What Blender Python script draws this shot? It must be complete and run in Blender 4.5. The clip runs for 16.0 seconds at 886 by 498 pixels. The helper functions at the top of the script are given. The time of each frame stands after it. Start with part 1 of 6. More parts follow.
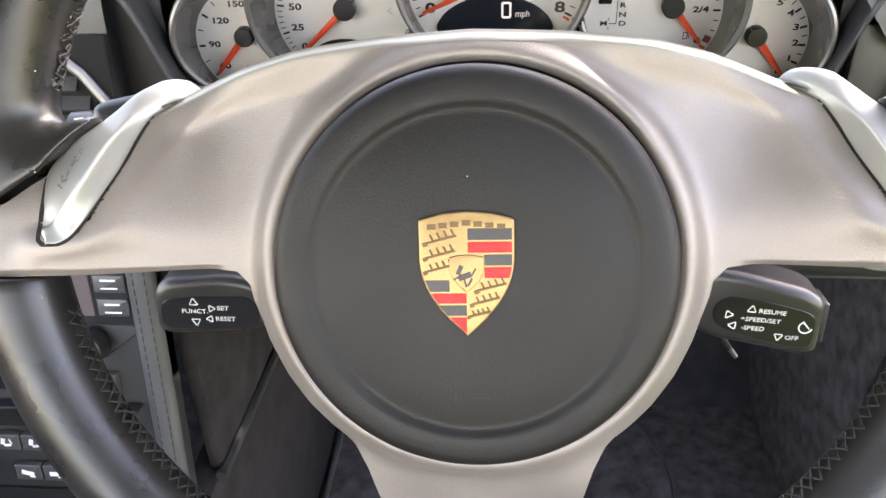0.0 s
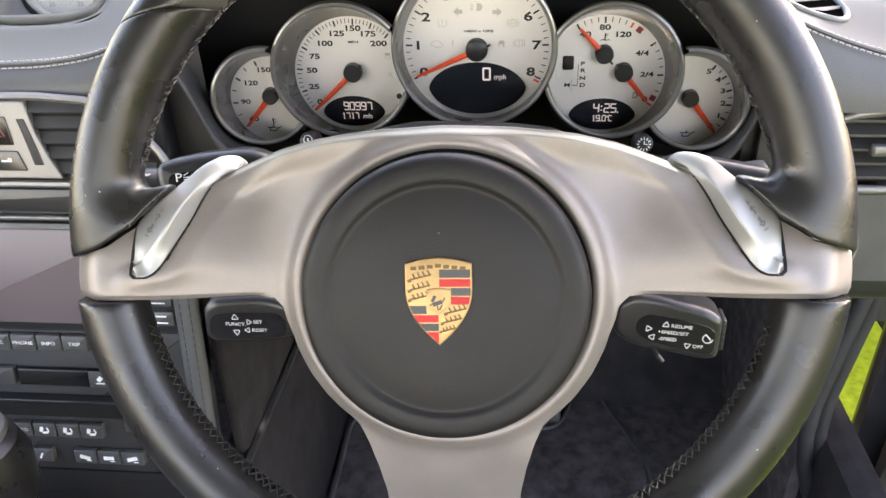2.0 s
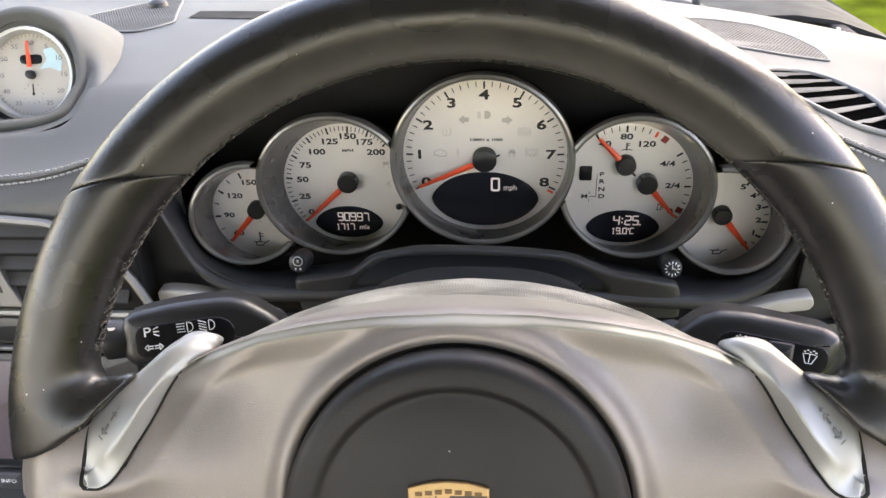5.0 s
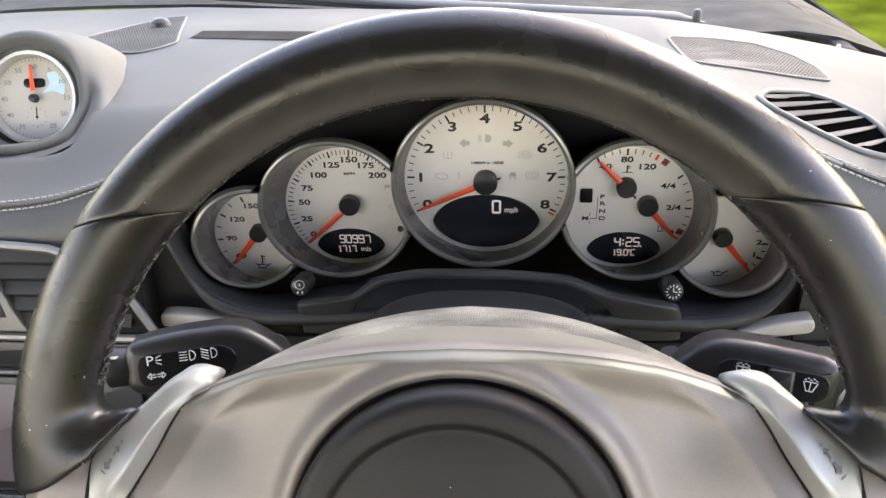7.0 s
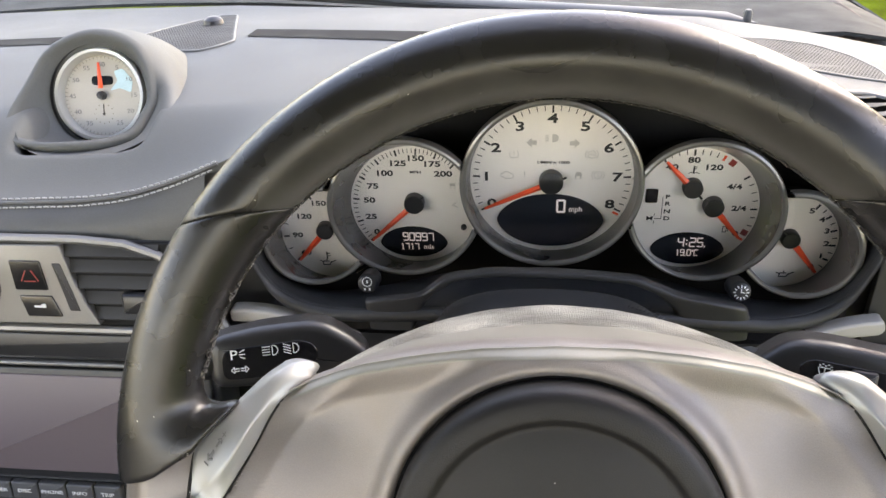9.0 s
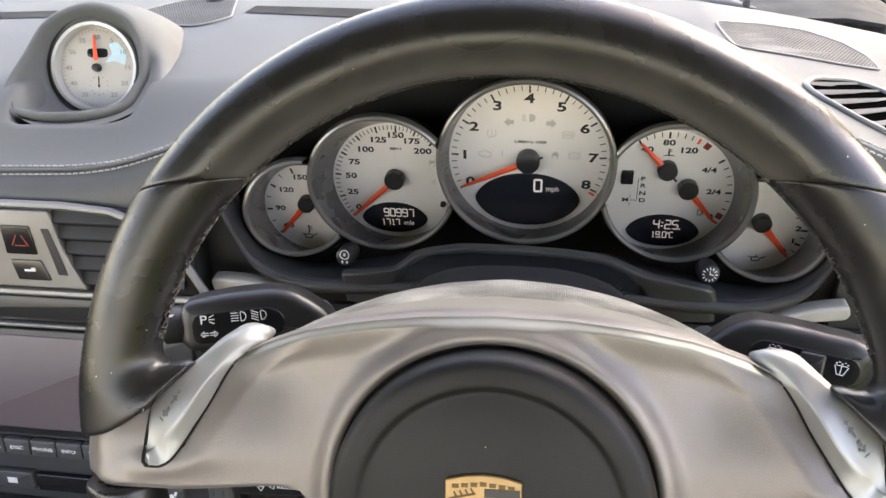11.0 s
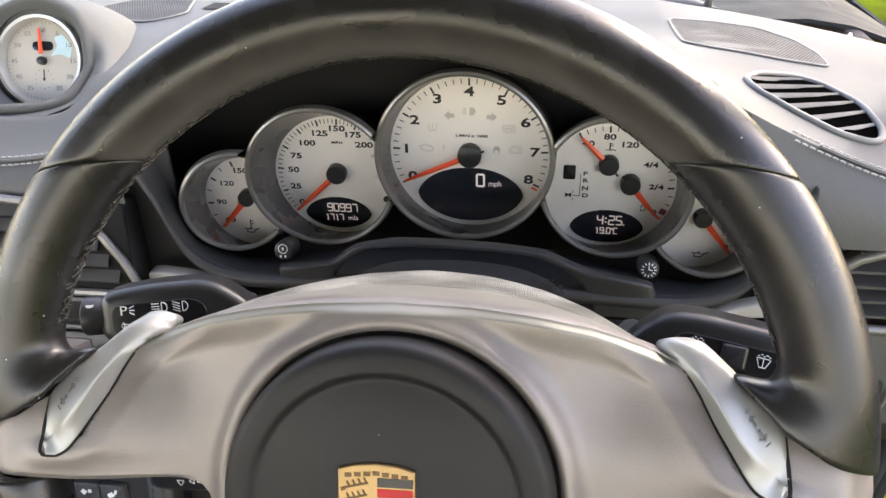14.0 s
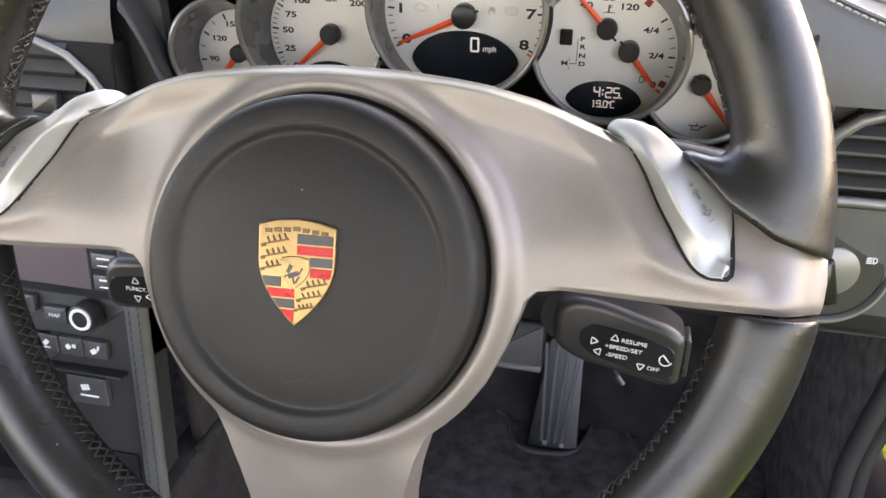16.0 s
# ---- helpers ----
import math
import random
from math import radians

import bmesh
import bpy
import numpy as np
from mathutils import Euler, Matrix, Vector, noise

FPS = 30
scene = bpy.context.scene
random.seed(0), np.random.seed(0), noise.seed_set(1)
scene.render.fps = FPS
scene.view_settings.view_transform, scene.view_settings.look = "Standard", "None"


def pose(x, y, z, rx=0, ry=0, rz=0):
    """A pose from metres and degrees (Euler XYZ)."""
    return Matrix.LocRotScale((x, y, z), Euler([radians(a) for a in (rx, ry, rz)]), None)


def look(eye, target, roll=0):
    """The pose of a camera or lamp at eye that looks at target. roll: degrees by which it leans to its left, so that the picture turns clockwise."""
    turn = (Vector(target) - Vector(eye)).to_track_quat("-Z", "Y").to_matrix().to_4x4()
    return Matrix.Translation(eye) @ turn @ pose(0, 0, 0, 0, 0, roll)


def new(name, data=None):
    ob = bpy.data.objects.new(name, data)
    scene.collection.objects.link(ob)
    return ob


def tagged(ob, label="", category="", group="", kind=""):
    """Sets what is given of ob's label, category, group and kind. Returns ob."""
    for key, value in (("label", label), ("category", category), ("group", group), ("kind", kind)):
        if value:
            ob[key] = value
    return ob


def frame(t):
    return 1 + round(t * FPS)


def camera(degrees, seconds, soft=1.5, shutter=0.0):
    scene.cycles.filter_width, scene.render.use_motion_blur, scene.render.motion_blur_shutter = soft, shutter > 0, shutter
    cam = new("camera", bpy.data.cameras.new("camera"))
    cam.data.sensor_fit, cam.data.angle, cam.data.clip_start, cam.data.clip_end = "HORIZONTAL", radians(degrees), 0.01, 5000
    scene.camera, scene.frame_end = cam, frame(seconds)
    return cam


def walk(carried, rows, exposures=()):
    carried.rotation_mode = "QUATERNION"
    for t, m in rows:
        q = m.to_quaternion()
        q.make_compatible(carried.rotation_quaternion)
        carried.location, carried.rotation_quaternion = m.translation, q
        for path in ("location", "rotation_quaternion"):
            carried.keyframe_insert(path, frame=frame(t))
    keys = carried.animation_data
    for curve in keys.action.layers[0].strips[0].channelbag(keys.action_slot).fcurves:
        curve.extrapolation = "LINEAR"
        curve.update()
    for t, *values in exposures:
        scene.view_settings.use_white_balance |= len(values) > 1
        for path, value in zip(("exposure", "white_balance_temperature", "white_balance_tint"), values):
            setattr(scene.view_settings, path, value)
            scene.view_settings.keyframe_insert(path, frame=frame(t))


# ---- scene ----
cam = camera(59.1, 16.0)
PATH = [
    (0, 0.0104, -0.2342, 0.7495, 5.36, -32.38, -1.89),
    (0.5, 0.0090, -0.2520, 0.7908, 5.04, -31.49, -2.05),
    (1, 0.0238, -0.2857, 0.8019, 5.20, -31.57, -1.94),
    (1.5, 0.0243, -0.3154, 0.8181, 5.80, -31.83, -2.10),
    (2, 0.0306, -0.3111, 0.8146, 5.99, -32.03, -2.08),
    (2.5, 0.0268, -0.2927, 0.8238, 6.16, -31.92, -2.12),
    (3, 0.0215, -0.2475, 0.8383, 5.98, -31.51, -1.96),
    (3.5, 0.0143, -0.2309, 0.8451, 5.83, -31.14, -1.98),
    (4, 0.0197, -0.2303, 0.8420, 5.67, -30.71, -1.96),
    (6.5, 0.0196, -0.2180, 0.8543, 5.99, -30.09, -2.56),
    (7, 0.0207, -0.2210, 0.8560, 5.96, -29.91, -2.53),
    (7.5, 0.0238, -0.2183, 0.8576, 6.18, -29.85, -2.64),
    (8, 0.0235, -0.2133, 0.8585, 6.39, -29.80, -2.66),
    (8.5, -0.0027, -0.2186, 0.8533, 6.77, -29.88, -2.70),
    (9, -0.0127, -0.2278, 0.8599, 7.22, -30.03, -2.63),
    (11.5, 0.0255, -0.2357, 0.8602, 9.41, -31.32, -2.10),
    (12, 0.0263, -0.2320, 0.8587, 9.04, -31.07, -1.68),
    (12.5, 0.0191, -0.2282, 0.8592, 8.93, -30.78, -1.55),
    (13, 0.0215, -0.2293, 0.8571, 8.71, -30.54, -1.41),
    (13.5, 0.0402, -0.2291, 0.8522, 8.91, -30.43, -1.63),
    (14, 0.0586, -0.2298, 0.8475, 9.06, -30.55, -1.81),
    (14.5, 0.0493, -0.2240, 0.8503, 9.22, -30.38, -1.63),
    (15, 0.0477, -0.2283, 0.8474, 9.65, -30.34, -1.41),
    (15.5, 0.0665, -0.2367, 0.8177, 11.03, -30.47, -1.05),
    (16, 0.1059, -0.2542, 0.7655, 13.28, -30.92, -0.55),
]
walk(cam, [(t, pose(x, y, z, 90 + pitch, 0, yaw) @ pose(0, 0, 0, 0, 0, roll)) for t, x, y, z, yaw, pitch, roll in PATH],
     [(0.0, 4.03, 9200, 27), (0.5, 3.83, 9200, 27), (1.5, 3.78, 9200, 27), (3.5, 3.48, 9200, 27), (7.0, 3.28, 9200, 26), (9.0, 3.28, 9200, 26), (15.0, 3.26, 9200, 27), (15.5, 3.33, 9200, 27), (16.0, 3.63, 9300, 28)])

# world, sun, exposure
SUN_EL, SUN_AZ = 40.0, 45.0          # degrees above the horizon; clockwise from straight ahead
world = bpy.data.worlds.new("sky")
scene.world = world
world.use_nodes = True
wn = world.node_tree.nodes
sky = wn.new("ShaderNodeTexSky")
sky.sky_type, sky.sun_disc, sky.dust_density = "NISHITA", False, 0.7
sky.sun_elevation, sky.sun_rotation = radians(SUN_EL), radians(SUN_AZ)
wn["Background"].inputs["Strength"].default_value = 0.15
world.node_tree.links.new(sky.outputs["Color"], wn["Background"].inputs["Color"])
sun_data = bpy.data.lights.new("sun", "SUN")
sun_data.energy, sun_data.angle, sun_data.color = 0.31, radians(0.9), (0.72, 0.93, 1.0)
sun = new("sun", sun_data)
el, az = radians(SUN_EL), radians(SUN_AZ)
to_sun = Vector((math.sin(az) * math.cos(el), math.cos(az) * math.cos(el), math.sin(el)))
sun.matrix_world = look(to_sun * 5, (0, 0, 0))


# ---- materials ----
def material(name, color, rough=0.5, metal=0.0, grain=0.0, grain_scale=900, spread=0.12, blotch=30,
             coat=0.0, specks=0.0, emit=0.0, weave=0, spec=0.5, rough_spread=0.12, worn=0.0, relief=0.0006, wrinkle=0.0):
    """A procedural surface: base colour varied by large blotches and fine grain, roughness wear, bump, dust specks."""
    m = bpy.data.materials.new(name)
    m.use_nodes = True
    t = m.node_tree
    n, l = t.nodes, t.links
    b = n["Principled BSDF"]
    b.inputs["Roughness"].default_value, b.inputs["Metallic"].default_value = rough, metal
    b.inputs["Specular IOR Level"].default_value = spec
    b.inputs["Coat Weight"].default_value = coat
    co = n.new("ShaderNodeTexCoord").outputs["Object"]

    def noise_node(scale, detail=3.0):
        x = n.new("ShaderNodeTexNoise")
        x.inputs["Scale"].default_value, x.inputs["Detail"].default_value = scale, detail
        l.new(co, x.inputs["Vector"])
        return x.outputs["Fac"]

    big, fine = noise_node(blotch), noise_node(grain_scale, 4.0)
    ramp = n.new("ShaderNodeMapRange")
    ramp.inputs["From Min"].default_value, ramp.inputs["From Max"].default_value = 0.3, 0.7
    ramp.inputs["To Min"].default_value, ramp.inputs["To Max"].default_value = 1 - spread, 1 + spread
    l.new(big, ramp.inputs["Value"])
    ramp2 = n.new("ShaderNodeMapRange")
    ramp2.inputs["From Min"].default_value, ramp2.inputs["From Max"].default_value = 0.3, 0.7
    ramp2.inputs["To Min"].default_value, ramp2.inputs["To Max"].default_value = 1 - spread * 0.6, 1 + spread * 0.6
    l.new(fine, ramp2.inputs["Value"])
    mul = n.new("ShaderNodeMath")
    mul.operation = "MULTIPLY"
    l.new(ramp.outputs[0], mul.inputs[0]), l.new(ramp2.outputs[0], mul.inputs[1])
    mix = n.new("ShaderNodeMix")
    mix.data_type, mix.blend_type = "RGBA", "MULTIPLY"
    mix.inputs["Factor"].default_value = 1.0
    mix.inputs["A"].default_value = (*color, 1)
    l.new(mul.outputs[0], mix.inputs["B"])
    out = mix.outputs["Result"]
    if specks:
        v = n.new("ShaderNodeTexVoronoi")
        v.inputs["Scale"].default_value = 150
        l.new(co, v.inputs["Vector"])
        less = n.new("ShaderNodeMath")
        less.operation, less.inputs[1].default_value = "LESS_THAN", specks
        l.new(v.outputs["Distance"], less.inputs[0])
        sep = n.new("ShaderNodeSeparateColor")
        l.new(v.outputs["Color"], sep.inputs[0])
        few = n.new("ShaderNodeMath")
        few.operation, few.inputs[1].default_value = "GREATER_THAN", 0.8
        l.new(sep.outputs[0], few.inputs[0])
        both = n.new("ShaderNodeMath")
        both.operation = "MULTIPLY"
        l.new(less.outputs[0], both.inputs[0]), l.new(few.outputs[0], both.inputs[1])
        dust = n.new("ShaderNodeMix")
        dust.data_type = "RGBA"
        l.new(both.outputs[0], dust.inputs["Factor"]), l.new(out, dust.inputs["A"])
        dust.inputs["B"].default_value = (0.6, 0.58, 0.54, 1)
        out = dust.outputs["Result"]
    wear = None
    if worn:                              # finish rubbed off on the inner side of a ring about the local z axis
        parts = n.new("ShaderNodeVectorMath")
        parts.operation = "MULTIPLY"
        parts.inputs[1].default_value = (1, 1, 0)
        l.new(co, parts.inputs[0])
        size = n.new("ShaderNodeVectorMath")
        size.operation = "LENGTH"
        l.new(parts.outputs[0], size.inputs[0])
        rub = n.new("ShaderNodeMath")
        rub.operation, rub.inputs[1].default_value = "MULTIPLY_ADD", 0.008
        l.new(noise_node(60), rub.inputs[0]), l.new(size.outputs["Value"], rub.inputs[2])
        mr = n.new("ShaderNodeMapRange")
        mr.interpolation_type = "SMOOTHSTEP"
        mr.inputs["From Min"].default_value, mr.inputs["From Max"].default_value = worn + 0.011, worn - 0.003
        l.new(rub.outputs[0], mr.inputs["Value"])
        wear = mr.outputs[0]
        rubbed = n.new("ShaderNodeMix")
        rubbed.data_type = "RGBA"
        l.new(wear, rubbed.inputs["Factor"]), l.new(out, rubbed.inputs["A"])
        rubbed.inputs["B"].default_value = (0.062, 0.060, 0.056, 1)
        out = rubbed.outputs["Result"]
    l.new(out, b.inputs["Base Color"])
    rr = n.new("ShaderNodeMapRange")
    rr.inputs["From Min"].default_value, rr.inputs["From Max"].default_value = 0.3, 0.7
    rr.inputs["To Min"].default_value, rr.inputs["To Max"].default_value = rough * (1 - rough_spread), min(1, rough * (1 + rough_spread))
    l.new(big, rr.inputs["Value"]), l.new(rr.outputs[0], b.inputs["Roughness"])
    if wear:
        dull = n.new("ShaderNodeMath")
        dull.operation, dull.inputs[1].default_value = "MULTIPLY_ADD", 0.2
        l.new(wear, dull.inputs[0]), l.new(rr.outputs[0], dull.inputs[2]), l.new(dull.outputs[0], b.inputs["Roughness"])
    if grain or weave:
        bump = n.new("ShaderNodeBump")
        bump.inputs["Strength"].default_value, bump.inputs["Distance"].default_value = grain or 0.5, relief
        src = fine
        if weave:
            v = n.new("ShaderNodeTexVoronoi")
            v.inputs["Scale"].default_value = weave
            l.new(co, v.inputs["Vector"])
            src = v.outputs["Distance"]
        l.new(src, bump.inputs["Height"]), l.new(bump.outputs[0], b.inputs["Normal"])
        if wrinkle:                       # shallow creases under the grain
            soft = n.new("ShaderNodeTexNoise")
            soft.inputs["Scale"].default_value, soft.inputs["Detail"].default_value, soft.inputs["Distortion"].default_value = 300, 5.0, 0.8
            crease = n.new("ShaderNodeBump")
            crease.inputs["Strength"].default_value, crease.inputs["Distance"].default_value = wrinkle, 0.0012
            l.new(co, soft.inputs["Vector"]), l.new(soft.outputs["Fac"], crease.inputs["Height"]), l.new(crease.outputs[0], bump.inputs["Normal"])
    if emit:
        b.inputs["Emission Color"].default_value = (*color, 1)
        b.inputs["Emission Strength"].default_value = emit
    return m


RIM_LEATHER = material("rim_leather", (0.0115, 0.0112, 0.0116), 0.30, spec=0.50, grain=0.12, grain_scale=2200, specks=0.04, spread=0.16, blotch=45, rough_spread=0.25, wrinkle=0.07)
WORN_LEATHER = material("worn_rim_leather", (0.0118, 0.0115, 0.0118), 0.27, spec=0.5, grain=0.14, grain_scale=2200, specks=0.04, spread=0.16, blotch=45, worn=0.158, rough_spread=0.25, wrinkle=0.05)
PAD_VINYL = material("pad_vinyl", (0.0062, 0.0059, 0.0063), 0.50, spec=0.33, grain=0.25, grain_scale=1800, specks=0.03, spread=0.12, wrinkle=0.05)
DASH_LEATHER = material("dash_leather", (0.090, 0.094, 0.092), 0.62, spec=0.30, weave=1100, grain=0.14, spread=0.08, blotch=12)
DARK_LEATHER = material("dark_leather", (0.062, 0.063, 0.062), 0.5, weave=1100, grain=0.15, spread=0.1)
SILVER = material("satin_silver_paint", (0.210, 0.186, 0.174), 0.42, metal=0.4, grain=0.22, grain_scale=1900, spread=0.09, rough_spread=0.2)
GRAIN_SILVER = material("grained_silver", (0.285, 0.283, 0.255), 0.45, metal=0.35, weave=1300, grain=1.0, grain_scale=1300, spread=0.6, relief=0.0016)
CHROME = material("brushed_aluminium", (0.62, 0.625, 0.615), 0.30, metal=0.85, spread=0.03)
LEVER_METAL = material("lever_aluminium", (0.33, 0.335, 0.328), 0.46, metal=0.55, spread=0.03, grain=0.05, grain_scale=3000)
HUB_COVER = material("hub_cover_silver", (0.215, 0.208, 0.184), 0.48, metal=0.3, grain=0.08, grain_scale=3000, spread=0.06)
PRINT_GREY = material("grey_print", (0.17, 0.17, 0.175), 0.5)
TRIM_SILVER = material("trim_silver", (0.175, 0.170, 0.163), 0.38, metal=0.5, spread=0.04)
BLACK_PLASTIC = material("black_plastic", (0.028, 0.028, 0.0285), 0.5, spec=0.35, grain=0.3, grain_scale=2200, spread=0.15)
STRIP_SATIN = material("strip_satin", (0.34, 0.325, 0.30), 0.42, metal=0.1, spread=0.05, grain=0.1, grain_scale=2500)
MATTE_BLACK = material("matte_black", (0.032, 0.0323, 0.033), 0.40, spec=0.5, grain=0.3, grain_scale=2200, spread=0.12)
GLOSS_BLACK = material("gloss_black", (0.01, 0.01, 0.011), 0.22, spread=0.1)
SATIN_BLACK = material("satin_black", (0.016, 0.0165, 0.018), 0.36, grain=0.08, grain_scale=2500)
STALK_BLACK = material("stalk_black", (0.019, 0.0193, 0.020), 0.34, grain=0.15, grain_scale=2500)
KEY_BLACK = material("key_black", (0.058, 0.058, 0.059), 0.42, grain=0.08, grain_scale=2500)
GREY_PLASTIC = material("grey_plastic", (0.075, 0.075, 0.075), 0.45, grain=0.15, grain_scale=2500)
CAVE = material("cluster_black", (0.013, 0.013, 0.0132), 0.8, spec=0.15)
DIAL = material("dial_beige", (0.80, 0.745, 0.695), 0.6, metal=0.05, spread=0.03, grain_scale=4000)
CLOCK_DIAL = material("clock_dial", (0.42, 0.395, 0.35), 0.5, metal=0.15, spread=0.04)
TUBE = material("gauge_tube", (0.080, 0.076, 0.073), 0.28, metal=0.2, spread=0.04, rough_spread=0.1)
RING = material("gauge_ring", (0.21, 0.205, 0.195), 0.36, metal=0.7, spread=0.05)
INK = material("dial_ink", (0.012, 0.012, 0.012), 0.6)
FAINT = material("faint_ink", (0.50, 0.465, 0.43), 0.6)
RED = material("needle_red", (0.98, 0.10, 0.035), 0.4, spread=0.04)
DIM_RED = material("dim_red", (0.30, 0.03, 0.025), 0.4)
FIBRE = material("pale_fibre", (0.26, 0.25, 0.235), 0.8)
LCD = material("lcd_glass", (0.012, 0.015, 0.02), 0.12, spread=0.05)
LIT = material("lcd_digits", (0.62, 0.63, 0.66), 0.5, emit=0.05)
WHITE = material("white_print", (0.75, 0.75, 0.74), 0.6)
GOLD = material("badge_gold", (0.38, 0.245, 0.118), 0.36, metal=0.95, grain=0.35, grain_scale=2600, spread=0.10)
DARK_GOLD = material("badge_dark_gold", (0.10, 0.06, 0.026), 0.45, metal=0.6)
ENAMEL_RED = material("badge_red", (0.46, 0.008, 0.012), 0.4, grain=0.6, grain_scale=2200)
ENAMEL_BLACK = material("badge_black", (0.012, 0.012, 0.013), 0.4)
THREAD = material("thread", (0.020, 0.0195, 0.019), 0.7, grain=0.3)
PALE_THREAD = material("pale_thread", (0.32, 0.32, 0.315), 0.7)
CARPET = material("carpet", (0.085, 0.074, 0.072), 0.95, spec=0.1, grain=1.0, grain_scale=900, spread=0.4, blotch=60)
RUBBER = material("rubber", (0.02, 0.02, 0.021), 0.6, grain=0.2)
# pinkish base carries a reflection lying on the dark display
SCREEN_SHEEN = material("display_sheen", (0.115, 0.088, 0.094), 0.42, spread=0.03)
PAINT = material("car_paint", (0.034, 0.036, 0.036), 0.7, spec=0.1, spread=0.03)
GRASS = material("grass", (0.070, 0.095, 0.008), 0.9, spec=0.0, grain=1.0, grain_scale=60, spread=0.5, blotch=3)
# unseen roof lining, pale and warm so that it bounces fill light
HEADLINER = material("headliner", (0.56, 0.53, 0.49), 0.95, grain=0.6, grain_scale=1500)
# tone of the added rear wall, chosen for the light it returns
REAR_BOUNCE = material("rear_bounce_grey", (0.24, 0.23, 0.215), 0.95, spec=0.1, grain=0.6, grain_scale=1500)
PALE_TRIM = material("pale_trim", (0.125, 0.13, 0.128), 0.45, spec=0.5, spread=0.05, grain=0.1)
JAMB = material("jamb_plastic", (0.032, 0.034, 0.038), 0.34, spec=0.5, spread=0.1, grain=0.05)
# almost no albedo: stands for the shade deep inside the vent
VENT_SHADE = material("vent_shade", (0.002, 0.002, 0.002), 1.0, spec=0.0)
FOOT_BLACK = material("black_carpet", (0.030, 0.0275, 0.028), 0.95, spec=0.05, grain=0.8, grain_scale=900, spread=0.3)
CLOTH = material("dark_trim_cloth", (0.05, 0.05, 0.052), 0.95, grain=0.6, grain_scale=1500)
GRILLE = material("grille_grey", (0.052, 0.052, 0.051), 0.7, grain=0.3)
GRILLE_DARK = material("grille_hole", (0.012, 0.012, 0.012), 0.8)
TEAL = material("dial_tint", (0.42, 0.62, 0.68), 0.5)


def glass_material(name, tint):
    m = bpy.data.materials.new(name)
    m.use_nodes = True
    n, l = m.node_tree.nodes, m.node_tree.links
    n.remove(n["Principled BSDF"])
    clear, shine, mix = n.new("ShaderNodeBsdfTransparent"), n.new("ShaderNodeBsdfGlossy"), n.new("ShaderNodeMixShader")
    clear.inputs["Color"].default_value = (*tint, 1)
    shine.inputs["Roughness"].default_value = 0.02
    lw, pw, add = n.new("ShaderNodeLayerWeight"), n.new("ShaderNodeMath"), n.new("ShaderNodeMath")
    pw.operation, pw.inputs[1].default_value = "POWER", 5.0
    add.operation, add.inputs[1].default_value, add.inputs[2].default_value = "MULTIPLY_ADD", 0.35, 0.03
    l.new(lw.outputs["Facing"], pw.inputs[0]), l.new(pw.outputs[0], add.inputs[0])
    l.new(add.outputs[0], mix.inputs[0]), l.new(clear.outputs[0], mix.inputs[1]), l.new(shine.outputs[0], mix.inputs[2])
    l.new(mix.outputs[0], n["Material Output"].inputs["Surface"])
    return m


GLASS = glass_material("window_glass", (0.86, 0.89, 0.87))
GAUGE_GLASS = glass_material("gauge_glass", (0.97, 0.975, 0.97))


# ---- mesh helpers ----
def part(name, bm, mat, parent=None, label="", m=None, angle=40):
    """Link a bmesh (or a ready mesh) as one mesh object under a thing or a part; m is its pose in the parent's space."""
    if isinstance(bm, bmesh.types.BMesh):
        bmesh.ops.recalc_face_normals(bm, faces=bm.faces)
        me = bpy.data.meshes.new(name)
        bm.to_mesh(me)
        bm.free()
        me.shade_smooth()
        me.set_sharp_from_angle(angle=radians(angle))
    else:
        me = bm
    if not me.materials:
        me.materials.append(mat)
    ob = new(name, me)
    if parent:
        ob.parent = parent
    if m is not None:
        ob.matrix_basis = m
    if label:
        ob["label"] = label
    return ob


def thing(name, label, category, m=None, group="", kind=""):
    ob = new(name)
    ob.empty_display_size = 0.05
    if m is not None:
        ob.matrix_basis = m
    return tagged(ob, label, category, group, kind)


def rings(rows, closed=True, caps=True):
    """Skin equal rows of points into one surface."""
    bm = bmesh.new()
    vs = [[bm.verts.new(p) for p in row] for row in rows]
    k = len(rows[0])
    for a, b in zip(vs, vs[1:]):
        for j in range(k if closed else k - 1):
            q = (a[j], a[(j + 1) % k], b[(j + 1) % k], b[j])
            try:
                bm.faces.new(q)
            except ValueError:
                pass
    if caps and closed:
        bm.faces.new(vs[0]), bm.faces.new(vs[-1])
    return bm


def lathe(profile, n=64, centre=(0, 0), caps=False):
    """Turn (radius, height) about local z."""
    rows = [[(centre[0] + r * math.cos(2 * math.pi * i / n), centre[1] + r * math.sin(2 * math.pi * i / n), h) for i in range(n)] for r, h in profile]
    return rings(rows, caps=caps)


def smooth(x):
    x = min(1.0, max(0.0, x))
    return x * x * (3 - 2 * x)


def inset(pts, d):
    """Move a closed outline inwards by d (outwards where negative), for nearly convex outlines."""
    c = Vector((sum(p[0] for p in pts), sum(p[1] for p in pts))) / len(pts)
    area = sum(pts[i - 1][0] * pts[i][1] - pts[i][0] * pts[i - 1][1] for i in range(len(pts)))
    s = 1 if area > 0 else -1
    out = []
    for i, p in enumerate(pts):
        a, b = Vector(pts[i - 1]), Vector(pts[(i + 1) % len(pts)])
        t = (b - a).normalized()
        out.append((p[0] - s * t.y * d, p[1] + s * t.x * d))
    return out


